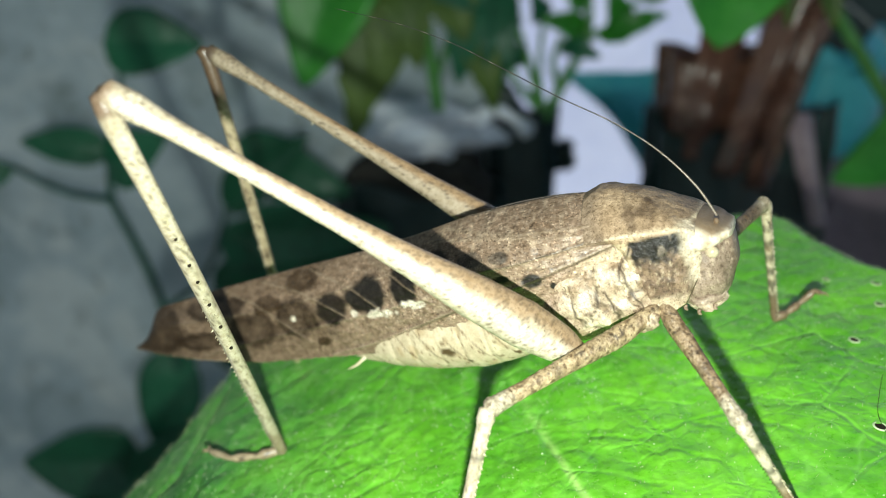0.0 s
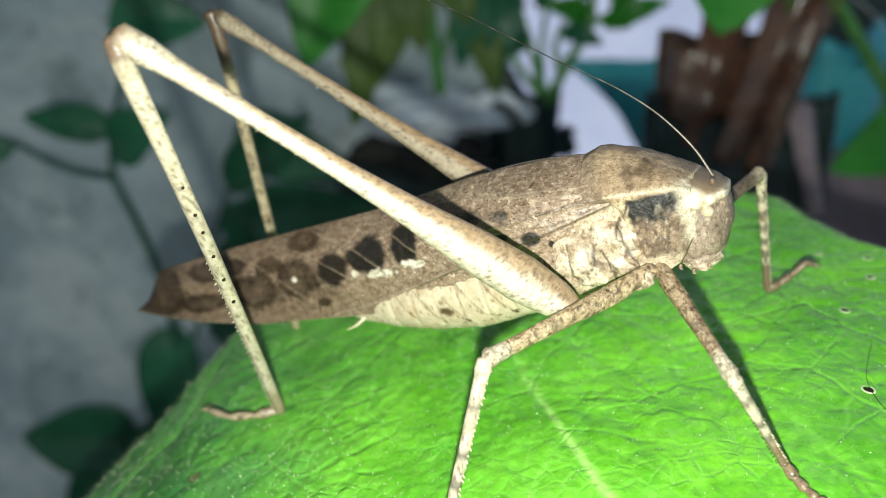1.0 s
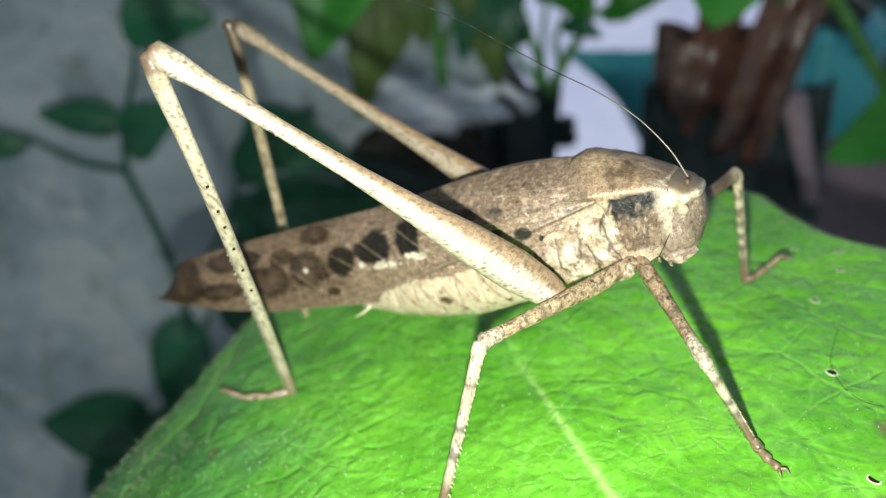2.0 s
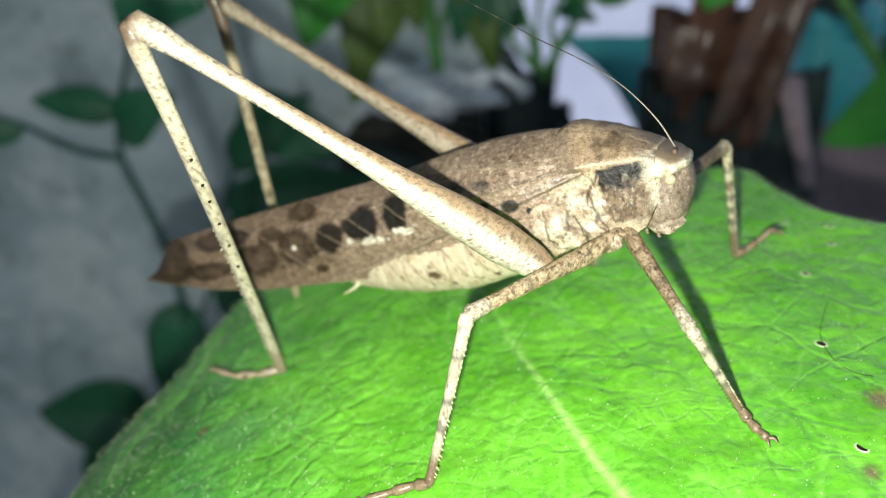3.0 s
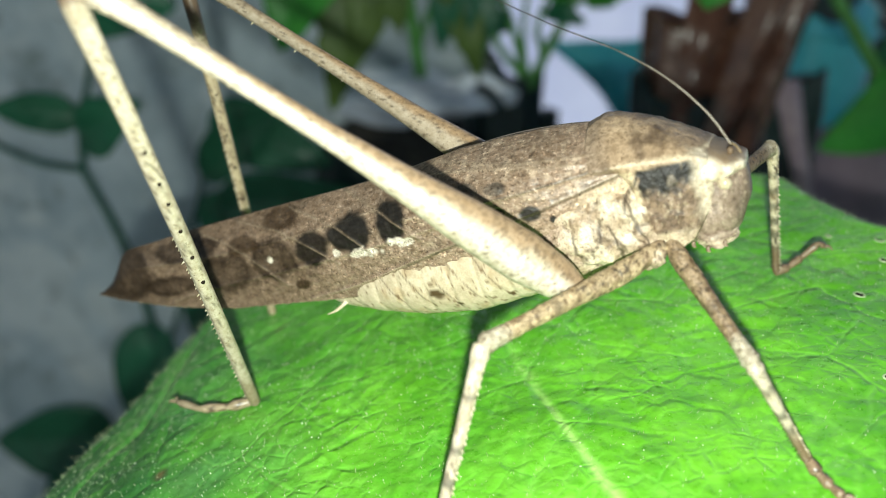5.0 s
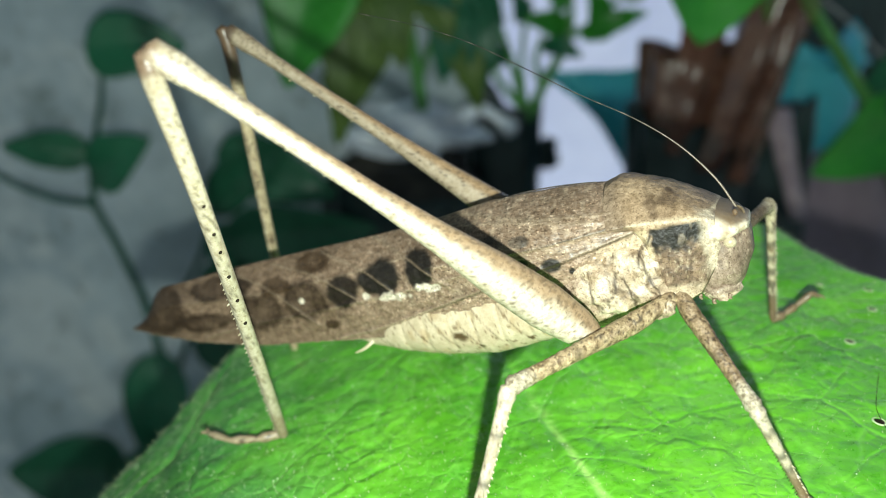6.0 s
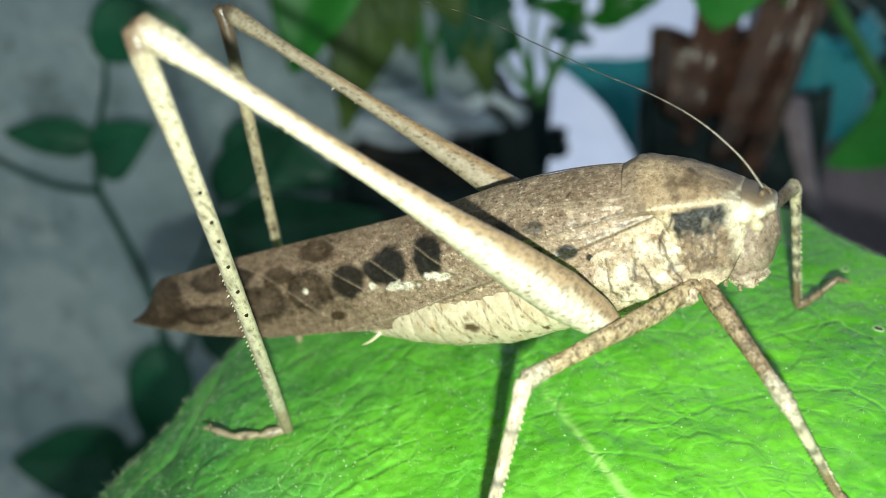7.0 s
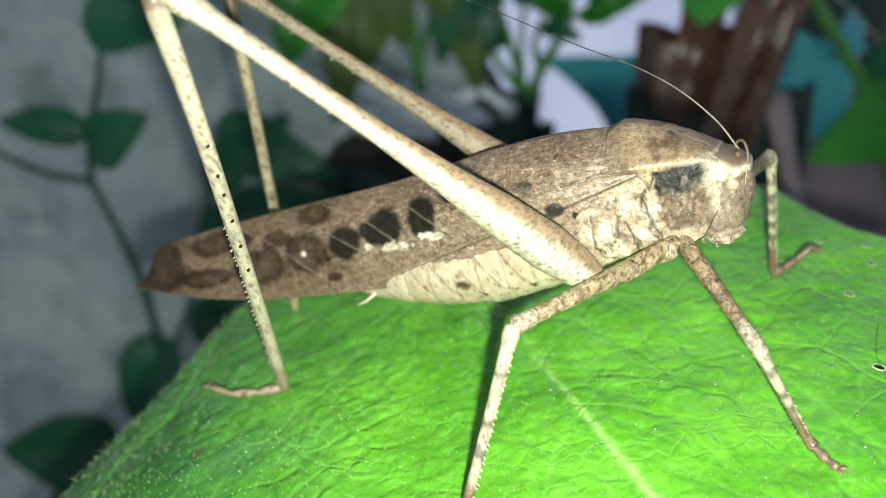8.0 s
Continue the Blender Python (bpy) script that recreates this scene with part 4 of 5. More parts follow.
def vein_tube(line, side):
    """A raised rib along a wing line, lying on the wing's outer face."""
    p = smooth_path([(a, b, 0) for a, b in line], 9)
    x, z = p[:, 0], p[:, 1]
    top, low = eased(TOP, x), eased(LOW, x)
    v = np.clip((z - top) / (low - top), 0.02, 0.98)
    out = np.where(v < 0.42, 1 - (1 - v / 0.42) ** 2, 1 - 0.22 * ((v - 0.42) / 0.58) ** 2)
    y = mid_y(x) + side * (0.15 + eased(WIDE, x) * out)
    return tube(np.column_stack([x, y, z])[::2], np.full(len(x[::2]), 0.05), 2, 6)


def build_cricket():
    c = new("bush_cricket")
    c.empty_display_size = 0.01
    c.matrix_basis = BODY
    tagged(c, "brown dead-leaf bush cricket with raised hind legs on a green leaf", "insect")
    ab = rows_between([(-22.6, -0.6, -5.2, 0.5, 0.5), (-21.5, -0.5, -5.1, 1.6, 1.3), (-17, -0.4, -4.7, 2.8, 2.9), (-13, -0.2, -4.5, 3.6, 3.8), (-8, -0.1, -4.3, 4.1, 4.3), (-3, 0, -3.8, 4.3, 4.0), (2, 0.2, -3.2, 4.2, 3.8)], 280)
    ab = [(x, y, z, w * (1 - 0.02 * math.exp(-((((x + 20) % 2.5) - 1.25) / 0.22) ** 2)), h * (1 - 0.012 * math.exp(-((((x + 20) % 2.5) - 1.25) / 0.22) ** 2))) for x, y, z, w, h in ab]
    abdomen = part("abdomen", loft(ab, 84, 2.2, 0.02, 0.8), M_CROWN, c, "cream abdomen with fine segment lines and brown flecks", colour=abdomen_colour)
    part("cercus", tube([(-20.4, -2.0, -5.9), (-21.3, -2.5, -6.4), (-22.2, -2.9, -6.6)], [0.22, 0.15, 0.04], 4, 7), M_SPINE, abdomen, "short pale tail feeler")
    part("cercus", tube([(-20.4, 1.2, -5.9), (-21.3, 1.7, -6.4), (-22.1, 2.1, -6.6)], [0.22, 0.15, 0.04], 4, 7), M_SPINE, abdomen, "short pale tail feeler")
    th = rows_between([(-2.5, 0.1, -2.6, 3.0, 3.0), (0, 0.1, -2.9, 4.5, 4.1), (4, 0.3, -2.6, 4.7, 4.2), (7.5, 0.5, -2.2, 4.2, 3.9), (10.5, 0.7, -2.2, 2.9, 2.8)], 110)
    part("thorax", wrinkled(loft(th, 110, 2.4, 0.05, 0.55, 3.0)), M_SHELL, c, "cream and brown wrinkled thorax side plates", colour=thorax_colour)
    part("pronotum", pronotum(), M_SHELL, c, "brown saddle-shaped neck shield with a black side patch", colour=pronotum_colour)
    hd = rows_between([(9.2, 0.8, -2.0, 2.6, 2.9), (10.6, 0.85, -2.1, 3.15, 3.7), (12.2, 0.9, -2.2, 3.2, 3.5), (13.4, 0.95, -2.1, 2.75, 2.9), (14.0, 0.95, -1.7, 2.0, 2.1), (14.3, 0.95, -1.3, 1.3, 1.4), (14.45, 0.95, -1.2, 0.6, 0.7)], 70) + [(14.47, 0.95, -1.2, 0.3, 0.35), (14.48, 0.95, -1.2, 0.05, 0.05)]
    head = part("head", loft(hd, 60, 2.4, 0.035, 0.9, 6.0), M_SHELL, c, "brown head with a cream crown", colour=head_colour)
    cr = rows_between([(10.6, 0.8, 0.3, 3.5, 1.4), (11.6, 0.82, 0.3, 3.75, 1.5), (12.4, 0.85, 0.25, 3.75, 1.42), (13.1, 0.9, 0.16, 3.5, 1.16), (13.7, 0.92, 0.06, 3.0, 0.86), (14.2, 0.95, -0.05, 2.3, 0.55), (14.45, 0.95, -0.12, 1.4, 0.3)], 50) + [(14.48, 0.95, -0.13, 0.7, 0.15), (14.49, 0.95, -0.13, 0.05, 0.03)]
    part("crown", loft(cr, 60, 2.5, 0.025, 0.8, 3.0), M_CROWN, head, "smooth cream crown between the eyes", colour=crown_colour)
    for s in (-1, 1):
        eye = part("eye", ball((13.1, 0.9 + s * 2.72, -1.0), (0.5, 0.42, 0.46), 22, 16), M_EYE, head, "small round pale eye")
    part("feeler_base", ball((13.75, -0.9, 1.05), (0.22, 0.22, 0.28), 14, 10), M_SHELL, head, colour=(0.17, 0.115, 0.07))
    part("jaw", ball((11.6, 0.0, -5.0), (1.5, 2.0, 1.0), 20, 12, 0.4, 8), M_SHELL, head, colour=head_colour)
    for k, (x, y, zz) in enumerate(((10.2, -1.6, -5.0), (11.2, -1.9, -5.4), (12.4, -1.7, -5.2), (10.0, 1.9, -5.0), (11.8, 2.2, -5.4))):
        part("palp", tube([(x, y, zz), (x - 0.1, y - 0.05, zz - 0.22), (x + 0.05, y - 0.05, zz - 0.38)], [0.16, 0.15, 0.09], 4, 8), M_SHELL, head, "short pale mouth palp", colour=(0.26, 0.19, 0.13))
    part("bristle_tuft", bristles((11.7, 0.0, -5.0), (1.5, 2.0, 1.0), 150), M_SPINE, head, "very short pale bristles round the mouth")
    fp = [(13.9, -1.0, 1.5), (12.9, -1.0, 4.1), (10.9, -1.0, 7.2), (8.2, -1.0, 10.0), (4.6, -1.0, 12.9), (0.8, -1.0, 16.2), (-2.7, -1.0, 19.2), (-7.0, -1.0, 22.1), (-12, -1, 24.8)]
    long_feeler = part("feeler", moved(tube(fp, [0.095, 0.075, 0.06, 0.05, 0.042, 0.036, 0.03, 0.026, 0.02], 24, 8), *fp[0]), M_LEG, c, "long thread-like feeler, pale at its base", colour=feeler_colour)
    for side, label in ((-1, "brown leathery fore wing with a row of dark leaf-like spots"), (1, "brown leathery fore wing folded on the far side")):
        w = part("wing", wing(side), M_WING, c, label, colour=wing_colour)
        for k, line in enumerate(VEINS[:8]):
            part("vein", vein_tube(line, side), M_LEG, w, "dark wing vein" if k == 1 else "pale raised wing vein", colour=(0.10, 0.075, 0.05) if k == 1 else vein_colour)

    rim = [(-7, 0.5, 4.75), (-5, 0.5, 5.02), (-2.5, 0.5, 5.2), (0, 0.5, 5.2), (2.5, 0.5, 5.05), (4.5, 0.5, 4.8)]
    part("wing_rim", tube(rim, [0.03, 0.05, 0.06, 0.06, 0.05, 0.04], 10, 8, 0.6), M_WING, w, "raised edge of the far wing", colour=(0.07, 0.06, 0.055))

    # hind legs
    hip, knee, heel = (2.6, -6.6, -6.0), (-16.5, -23.3, 22.9), (-31.3, -5.7, -13.2)
    def at(t, a=hip, b=knee):
        return tuple(np.array(a) + (np.array(b) - np.array(a)) * t)
    femur = part("hind_thigh", tube([at(0), at(0.05), at(0.14), at(0.26), at(0.4), at(0.55), at(0.72), at(0.88), at(0.95), at(1.0)], [0.9, 1.5, 1.86, 1.68, 1.15, 0.79, 0.66, 0.74, 1.0, 0.9], 26, 40, 0.8), M_LEG, c,
                 "long straw-coloured hind thigh, swollen at the hip", colour=leg_colour(((knee, 1.2, (0.19, 0.13, 0.085)),), axis=(hip, knee), grime=0.65))
    part("serrated_ridge", spines(at(0.35), at(0.97), 30, 0.26, 0.66, 3, (-0.6, 0.1, -0.7)), M_SPINE, femur, "finely serrated pale ridge")
    shin = part("shin", tube([(-16.9, -23.4, 22.8), (-17.4, -22.8, 20.8), (-20.0, -19.3, 13.5), (-25.5, -12.6, 0.5), (-30.6, -6.5, -11.8), heel], [0.72, 0.78, 0.66, 0.60, 0.56, 0.46], 34, 20, 1.0, 0.015), M_LEG, femur,
                "thin straw-coloured hind shin with dark dots", colour=leg_colour((((-17, -23.5, 23.0), 2.4, (0.16, 0.11, 0.075)), (heel, 5.0, (0.33, 0.265, 0.18))), (0.47, 0.415, 0.31), 0.3))
    part("serrated_ridge", spines((-23.0, -15.7, 6.5), heel, 34, 0.30, 0.50, 5, (-0.75, -0.35, -0.2)), M_SPINE, femur, "finely serrated pale ridge")
    part("serrated_ridge", spines((-22.0, -16.9, 9.0), heel, 36, 0.26, 0.50, 6, (0.8, -0.1, 0.3)), M_SPINE, femur, "finely serrated pale ridge")
    for d in dots([(-17.4, -22.8, 20.8), (-20.0, -19.3, 13.5), (-25.5, -12.6, 0.5), (-30.6, -6.5, -11.8), heel], (0.255, 0.325, 0.372, 0.44, 0.51, 0.58), 0.215, (0.75, -0.65, 0.13), 0.66):
        part("dark_dot", d, M_DARK, femur, "dark brown dot on the shin")
    foot([heel, (-33.2, -7.2, -12.9), (-35.6, -8.2, -12.4), (-38.8, -7.6, -11.8)], 0.46, femur, tint=(0.36, 0.29, 0.19))

    hip, knee, heel = (0.5, 5.0, -4.4), (-29.8, 3.0, 25.6), (-38.5, 9.0, -10.0)
    # the near leg's twin; its shade is put into darker tint and core
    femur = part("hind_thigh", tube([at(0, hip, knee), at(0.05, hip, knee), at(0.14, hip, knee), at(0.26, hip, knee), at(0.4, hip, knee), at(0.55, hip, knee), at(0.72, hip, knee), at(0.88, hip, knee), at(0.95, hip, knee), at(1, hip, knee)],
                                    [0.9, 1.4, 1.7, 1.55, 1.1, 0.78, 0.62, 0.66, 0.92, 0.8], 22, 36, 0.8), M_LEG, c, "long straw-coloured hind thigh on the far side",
                 colour=leg_colour(((knee, 1.4, (0.10, 0.07, 0.048)),), axis=(hip, knee), grime=1.0, tint=(0.32, 0.265, 0.19), speck=0.9, core_shine=(0.40, 0.335, 0.25)))
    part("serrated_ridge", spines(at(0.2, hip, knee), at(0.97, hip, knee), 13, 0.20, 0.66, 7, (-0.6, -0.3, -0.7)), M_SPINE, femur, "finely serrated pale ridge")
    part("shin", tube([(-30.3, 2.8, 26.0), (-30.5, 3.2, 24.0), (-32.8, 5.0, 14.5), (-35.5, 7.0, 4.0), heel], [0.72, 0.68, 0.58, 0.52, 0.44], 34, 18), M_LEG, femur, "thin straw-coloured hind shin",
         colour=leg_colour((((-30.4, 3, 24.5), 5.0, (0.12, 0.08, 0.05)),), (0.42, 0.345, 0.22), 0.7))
    part("serrated_ridge", spines((-31.8, 4.2, 18.0), heel, 50, 0.28, 0.42, 8, (-0.75, -0.35, -0.2)), M_SPINE, femur, "finely serrated pale ridge")
    for d in dots([(-30.5, 3.2, 24.0), (-32.8, 5.0, 14.5), (-35.5, 7.0, 4.0), heel], (0.28, 0.4, 0.5, 0.6), 0.22, (0.72, -0.68, 0.12), 0.44):
        part("dark_dot", d, M_DARK, femur, "dark brown dot on the shin")

    # middle legs
    def small_leg(name, coxa, kn, ankle, toes, r, label, thigh_tint, shin_tint, seed, grime=0.6, bands=(0.24, 0.5, 0.66)):
        cx = np.array(coxa, float)
        t = np.array(kn, float) - cx
        thigh = part(name, tube([cx - t * 0.16 + np.array((0.3, 0, 0.5)), cx + t * 0.10, cx + t * 0.28, cx + t * 0.5, cx + t * 0.75, cx + t * 0.92, cx + t * 0.97, kn], [r * 0.8, r * 1.12, r * 1.08, r * 0.92, r * 0.82, r * 0.92, r * 1.06, r * 0.85], 14, 22, 0.85, 0.045, seed), M_ROUGH, c, label,
                     colour=leg_colour((((cx + t * 0.55), 0.9, np.array(thigh_tint) * 0.5), ((cx + t * 1.0), 2.6, np.array(shin_tint) * 0.8)), thigh_tint, 0.95))
        part("hip_joint", ball(cx - t * 0.1, (r * 1.25, r * 1.1, r * 1.2), 24, 16, 0.35, seed), M_SHELL, thigh, colour=thorax_colour)
        s = np.array(ankle, float) - np.array(kn, float)
        k = np.array(kn, float)
        dark = np.array(shin_tint) * 0.28
        part("shin", tube([k, k + s * 0.05, k + s * 0.12, k + s * 0.5, k + s * 0.9, k + s * 0.96, ankle], [r * 0.8, r * 0.92, r * 0.74, r * 0.60, r * 0.52, r * 0.60, r * 0.5], 18, 20, 0.9, 0.045, seed), M_LEG, thigh,
             "mottled pale shin", colour=leg_colour(tuple((tuple(k + s * b), 0.7, dark) for b in bands) + ((tuple(ankle), 3.4, (0.17, 0.115, 0.07)),), shin_tint, grime))
        part("serrated_ridge", spines(k, ankle, 26, 0.26, r * 0.52, seed + 3, (0.6, -0.2, -0.4)), M_SPINE, thigh, "finely serrated pale ridge")
        part("serrated_ridge", spines(k, ankle, 24, 0.15, r * 0.50, seed + 5, (-0.8, -0.35, -0.2)), M_DARK, thigh, "dark toothed ridge of the shin")
        part("fine_hair", hairs(k, ankle, 60, 0.5, seed), M_SPINE, thigh, "fine hairs on the shin")
        part("fine_hair", hairs(coxa, kn, 60, 0.5, seed + 1), M_SPINE, thigh, "fine hairs on the thigh")
        foot(toes, r * 0.6, thigh)
        return thigh

    pale, brown = (0.48, 0.425, 0.32), (0.25, 0.18, 0.11)
    small_leg("middle_thigh", (6.6, -4.4, -5.2), (-2.2, -14.2, -6.1), (-7.9, -18.8, -19.0), [(-7.9, -18.8, -19.0), (-9.3, -18.9, -19.0), (-11.2, -19.8, -19.1), (-13.4, -21.0, -19.1)], 0.76,
              "mottled brown and cream middle thigh", (0.36, 0.275, 0.165), pale, 21, 0.4)
    small_leg("front_thigh", (8.8, -2.6, -4.8), (13.5, -7.8, -12.0), (15.6, -6.4, -20.2), [(15.6, -6.4, -20.2), (16.2, -7.0, -21.0), (16.9, -7.7, -21.5), (17.6, -8.4, -21.8)], 0.74,
              "mottled dark brown front thigh", brown, pale, 31)
    small_leg("front_thigh", (10.2, 3.0, -3.6), (14.9, 16.4, -3.0), (13.1, 18.2, -15.2), [(13.0, 18.2, -15.4), (14.2, 19.0, -15.2), (15.4, 19.8, -14.7), (17.0, 20.2, -13.7), (17.4, 20.6, -14.2)], 0.72,
              "mottled dark brown front thigh on the far side", (0.17, 0.125, 0.08), (0.50, 0.43, 0.31), 41, 1.0, (0.06, 0.2, 0.33, 0.45, 0.57, 0.68, 0.8, 0.9))
    small_leg("middle_thigh", (5.5, 4.6, -5.2), (2.0, 13.0, -7.0), (-3.0, 17.0, -14.8), [(-3.0, 17.0, -15.0), (-4.6, 18.0, -15.0), (-6.0, 18.8, -15.0), (-7.4, 19.6, -15.0)], 0.85,
              "mottled brown middle thigh on the far side", (0.45, 0.36, 0.24), pale, 51)
    free = part("curled_feeler", tube([(0, 0, 0), (0.7, -0.5, 1.0), (1.3, -1.5, 1.1), (1.55, -2.5, 0.4), (1.35, -3.1, -0.6), (0.9, -3.5, -1.9)], [0.13, 0.12, 0.11, 0.10, 0.09, 0.08], 8, 8), M_LEG, c,
                "thin feeler curled forward over the face", colour=(0.24, 0.18, 0.11))
    return c, free, long_feeler


def feeler_colour(v):
    c = np.tile(np.array((0.17, 0.135, 0.10)), (len(v), 1))
    c = mixed(c, (0.022, 0.022, 0.018), step(v[:, 2], 3.5, 10.5))
    return mixed(c, (0.20, 0.17, 0.14), 0.45 * step(np.sin(v[:, 2] * 5.0), 0.5, 0.95) * step(v[:, 2], 2, 6))


cricket, free_feeler, long_feeler = build_cricket()


# ---- background: seedlings, bags and pots before the wall ----
def blade(base, tip, width, bend=0.15, twist=0.0, teeth=0.0, seed=0, face=(0, -1, 0.25), point=1.0, nu=22, nv=11):
    """A leaf blade from base to tip, broadest near its lower third, folded a little along the midrib, with thickness."""
    a, b = np.array(base, float), np.array(tip, float)
    d = b - a
    n = np.array(face, float)
    n -= d * (n @ d) / (d @ d)
    n /= np.linalg.norm(n)
    side = np.cross(d / np.linalg.norm(d), n)
    length = np.linalg.norm(d)
    g = np.zeros((nu, nv, 3))
    for i, t in enumerate(np.linspace(0.0, 1, nu)):
        w = width * 0.5 * (math.sin(math.pi * t ** 0.72) ** 0.75) * (1 - 0.25 * point * t) + 0.15
        if teeth:
            w *= 1 + teeth * (0.5 - ((t * 9 + seed * 0.3) % 1.0))
        w *= 1 + 0.08 * noise.noise(Vector((t * 4, seed, 0)))
        c = a + d * t + n * (bend * length * math.sin(math.pi * t)) + side * 0.05 * length * math.sin(t * 2.5 + seed)
        for j, s in enumerate(np.linspace(-1, 1, nv)):
            g[i, j] = c + side * s * w + n * (abs(s) * w * 0.22 - twist * s * w) + n * 0.4 * noise.noise(Vector((t * 6, s * 2, seed)))
    away = np.tile(-n, (nu, nv, 1))
    return sheet(g, 0.35, away)


def plant(name, label, stems, leaves, at, group="", bark=M_STEM):
    """stems: (points, radii); leaves: (base, tip, width, material, options)."""
    p = thing(name, label, "plant", at, group)
    for pts, rad in stems:
        part("stem", moved(tube(pts, rad, 8, 9), *at), bark, p)
    for k, (base, tip, width, mat, opt) in enumerate(leaves):
        part("leaf_blade", moved(blade(base, tip, width, seed=k + 1, **opt), *at), mat, p)
    return p


def crumpled(cx, cy, rx, ry, z0, tops, folds, amp, seed, nz=46, nphi=120, pinch=0.0, lean=0.0, back=0.0, ragged=0.05):
    """A standing bag: a closed skin of upright folds and dents, with an uneven open top that dips inside."""
    ph = np.linspace(0, 2 * math.pi, nphi, endpoint=False)
    rng = np.random.RandomState(seed)
    ph0 = rng.uniform(0, 6.28, 4)
    top = tops + ragged * (tops - z0) * (np.sin(ph * 2 + ph0[0]) + 0.5 * np.sin(ph * 5 + ph0[1]))
    g = np.zeros((nz + 8, nphi, 3))
    for i in range(nz + 8):
        t = min(1.0, i / (nz - 1))
        inside = max(0, i - nz + 1)
        for j, p in enumerate(ph):
            z = z0 + (top[j] - z0) * t - inside * 2.0
            k = 1 + amp * (0.6 * math.sin(folds * p + ph0[2] + 2.0 * t) * (0.35 + 0.65 * t) + 1.1 * noise.noise(Vector((math.cos(p) * 2.2, math.sin(p) * 2.2, t * 3.2 + seed))) +
                           0.7 * noise.noise(Vector((math.cos(p) * 6, math.sin(p) * 6, t * 7 + seed))))
            k *= 1 - pinch * math.sin(math.pi * t) - 0.09 * inside / 2
            sq = (abs(math.cos(p)) ** 4 + abs(math.sin(p)) ** 4) ** -0.18
            g[i, j] = (cx + rx * k * sq * math.cos(p) + lean * t, cy + ry * k * sq * math.sin(p) + back * t, z)
    v, f = grid(g, closed=True)
    f += [tuple(reversed(range(nphi))), tuple((nz + 7) * nphi + q for q in range(nphi))]
    return v, f


def clods(cx, cy, rx, ry, z, size, seed):
    """Lumpy heaped soil: one skin of knobs and hollows."""
    v, f = ball((cx, cy, z), (rx, ry, size * 2.2), 70, 40)
    d = v - np.array((cx, cy, z))
    k = 1 + 0.22 * waves(v, 0.5 / size, seed) + 0.16 * waves(v, 1.4 / size, seed + 3)
    return np.array((cx, cy, z)) + d * k[:, None], f


LEDGE = 196.0
# slender seedling before the wall
plant("wall_seedling", "slender dark green seedling against the grey wall", [
    ([(-83, 245, 0), (-83, 240, 90), (-83, 235, 170), (-81, 230, 210), (-83, 228, 238), (-87, 226, 256), (-93, 225, 273)], [2.0, 1.9, 1.7, 1.5, 1.3, 1.2, 1.1]),
    ([(-93, 225, 273), (-104, 225, 275), (-112, 224, 279), (-118, 223, 283), (-126, 223, 285)], [1.0, 0.9, 0.8, 0.7, 0.5]),
    ([(-93, 225, 273), (-91.5, 225, 286), (-87, 225, 301), (-85, 224, 312)], [1.1, 0.9, 0.8, 0.6]),
    ([(-83, 228, 238), (-72, 230, 246), (-64, 231, 262), (-60, 232, 282)], [1.0, 0.9, 0.8, 0.6]),
    ([(-81, 230, 210), (-74, 230, 226), (-67, 230, 244)], [0.9, 0.8, 0.6])],
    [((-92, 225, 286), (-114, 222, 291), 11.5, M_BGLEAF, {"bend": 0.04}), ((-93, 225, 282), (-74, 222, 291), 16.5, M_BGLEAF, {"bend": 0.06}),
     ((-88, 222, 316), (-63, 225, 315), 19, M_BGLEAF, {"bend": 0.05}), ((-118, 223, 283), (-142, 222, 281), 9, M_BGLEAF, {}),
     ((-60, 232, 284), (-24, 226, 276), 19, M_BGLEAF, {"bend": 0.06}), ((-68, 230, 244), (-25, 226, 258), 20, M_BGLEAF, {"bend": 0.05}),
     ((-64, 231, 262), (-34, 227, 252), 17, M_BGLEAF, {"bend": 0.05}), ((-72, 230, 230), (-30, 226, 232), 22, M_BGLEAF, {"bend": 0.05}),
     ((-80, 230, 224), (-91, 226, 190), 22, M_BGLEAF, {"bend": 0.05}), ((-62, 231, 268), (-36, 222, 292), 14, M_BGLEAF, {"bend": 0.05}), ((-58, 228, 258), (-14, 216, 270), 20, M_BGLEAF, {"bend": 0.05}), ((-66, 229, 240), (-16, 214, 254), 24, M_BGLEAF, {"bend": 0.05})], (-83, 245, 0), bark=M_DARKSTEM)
plant("low_seedling", "low dark green seedling at the foot of the wall", [([(-92, 228, 0), (-94, 227, 100), (-98, 226, 186)], [2.0, 1.7, 1.2])],
      [((-96, 226, 184), (-130, 221, 190), 27, M_BGLEAF, {"bend": 0.05}), ((-97, 226, 180), (-120, 220, 164), 22, M_BGLEAF, {}), ((-95, 226, 170), (-78, 222, 200), 24, M_BGLEAF, {"bend": 0.05})], (-92, 228, 0), bark=M_DARKSTEM)

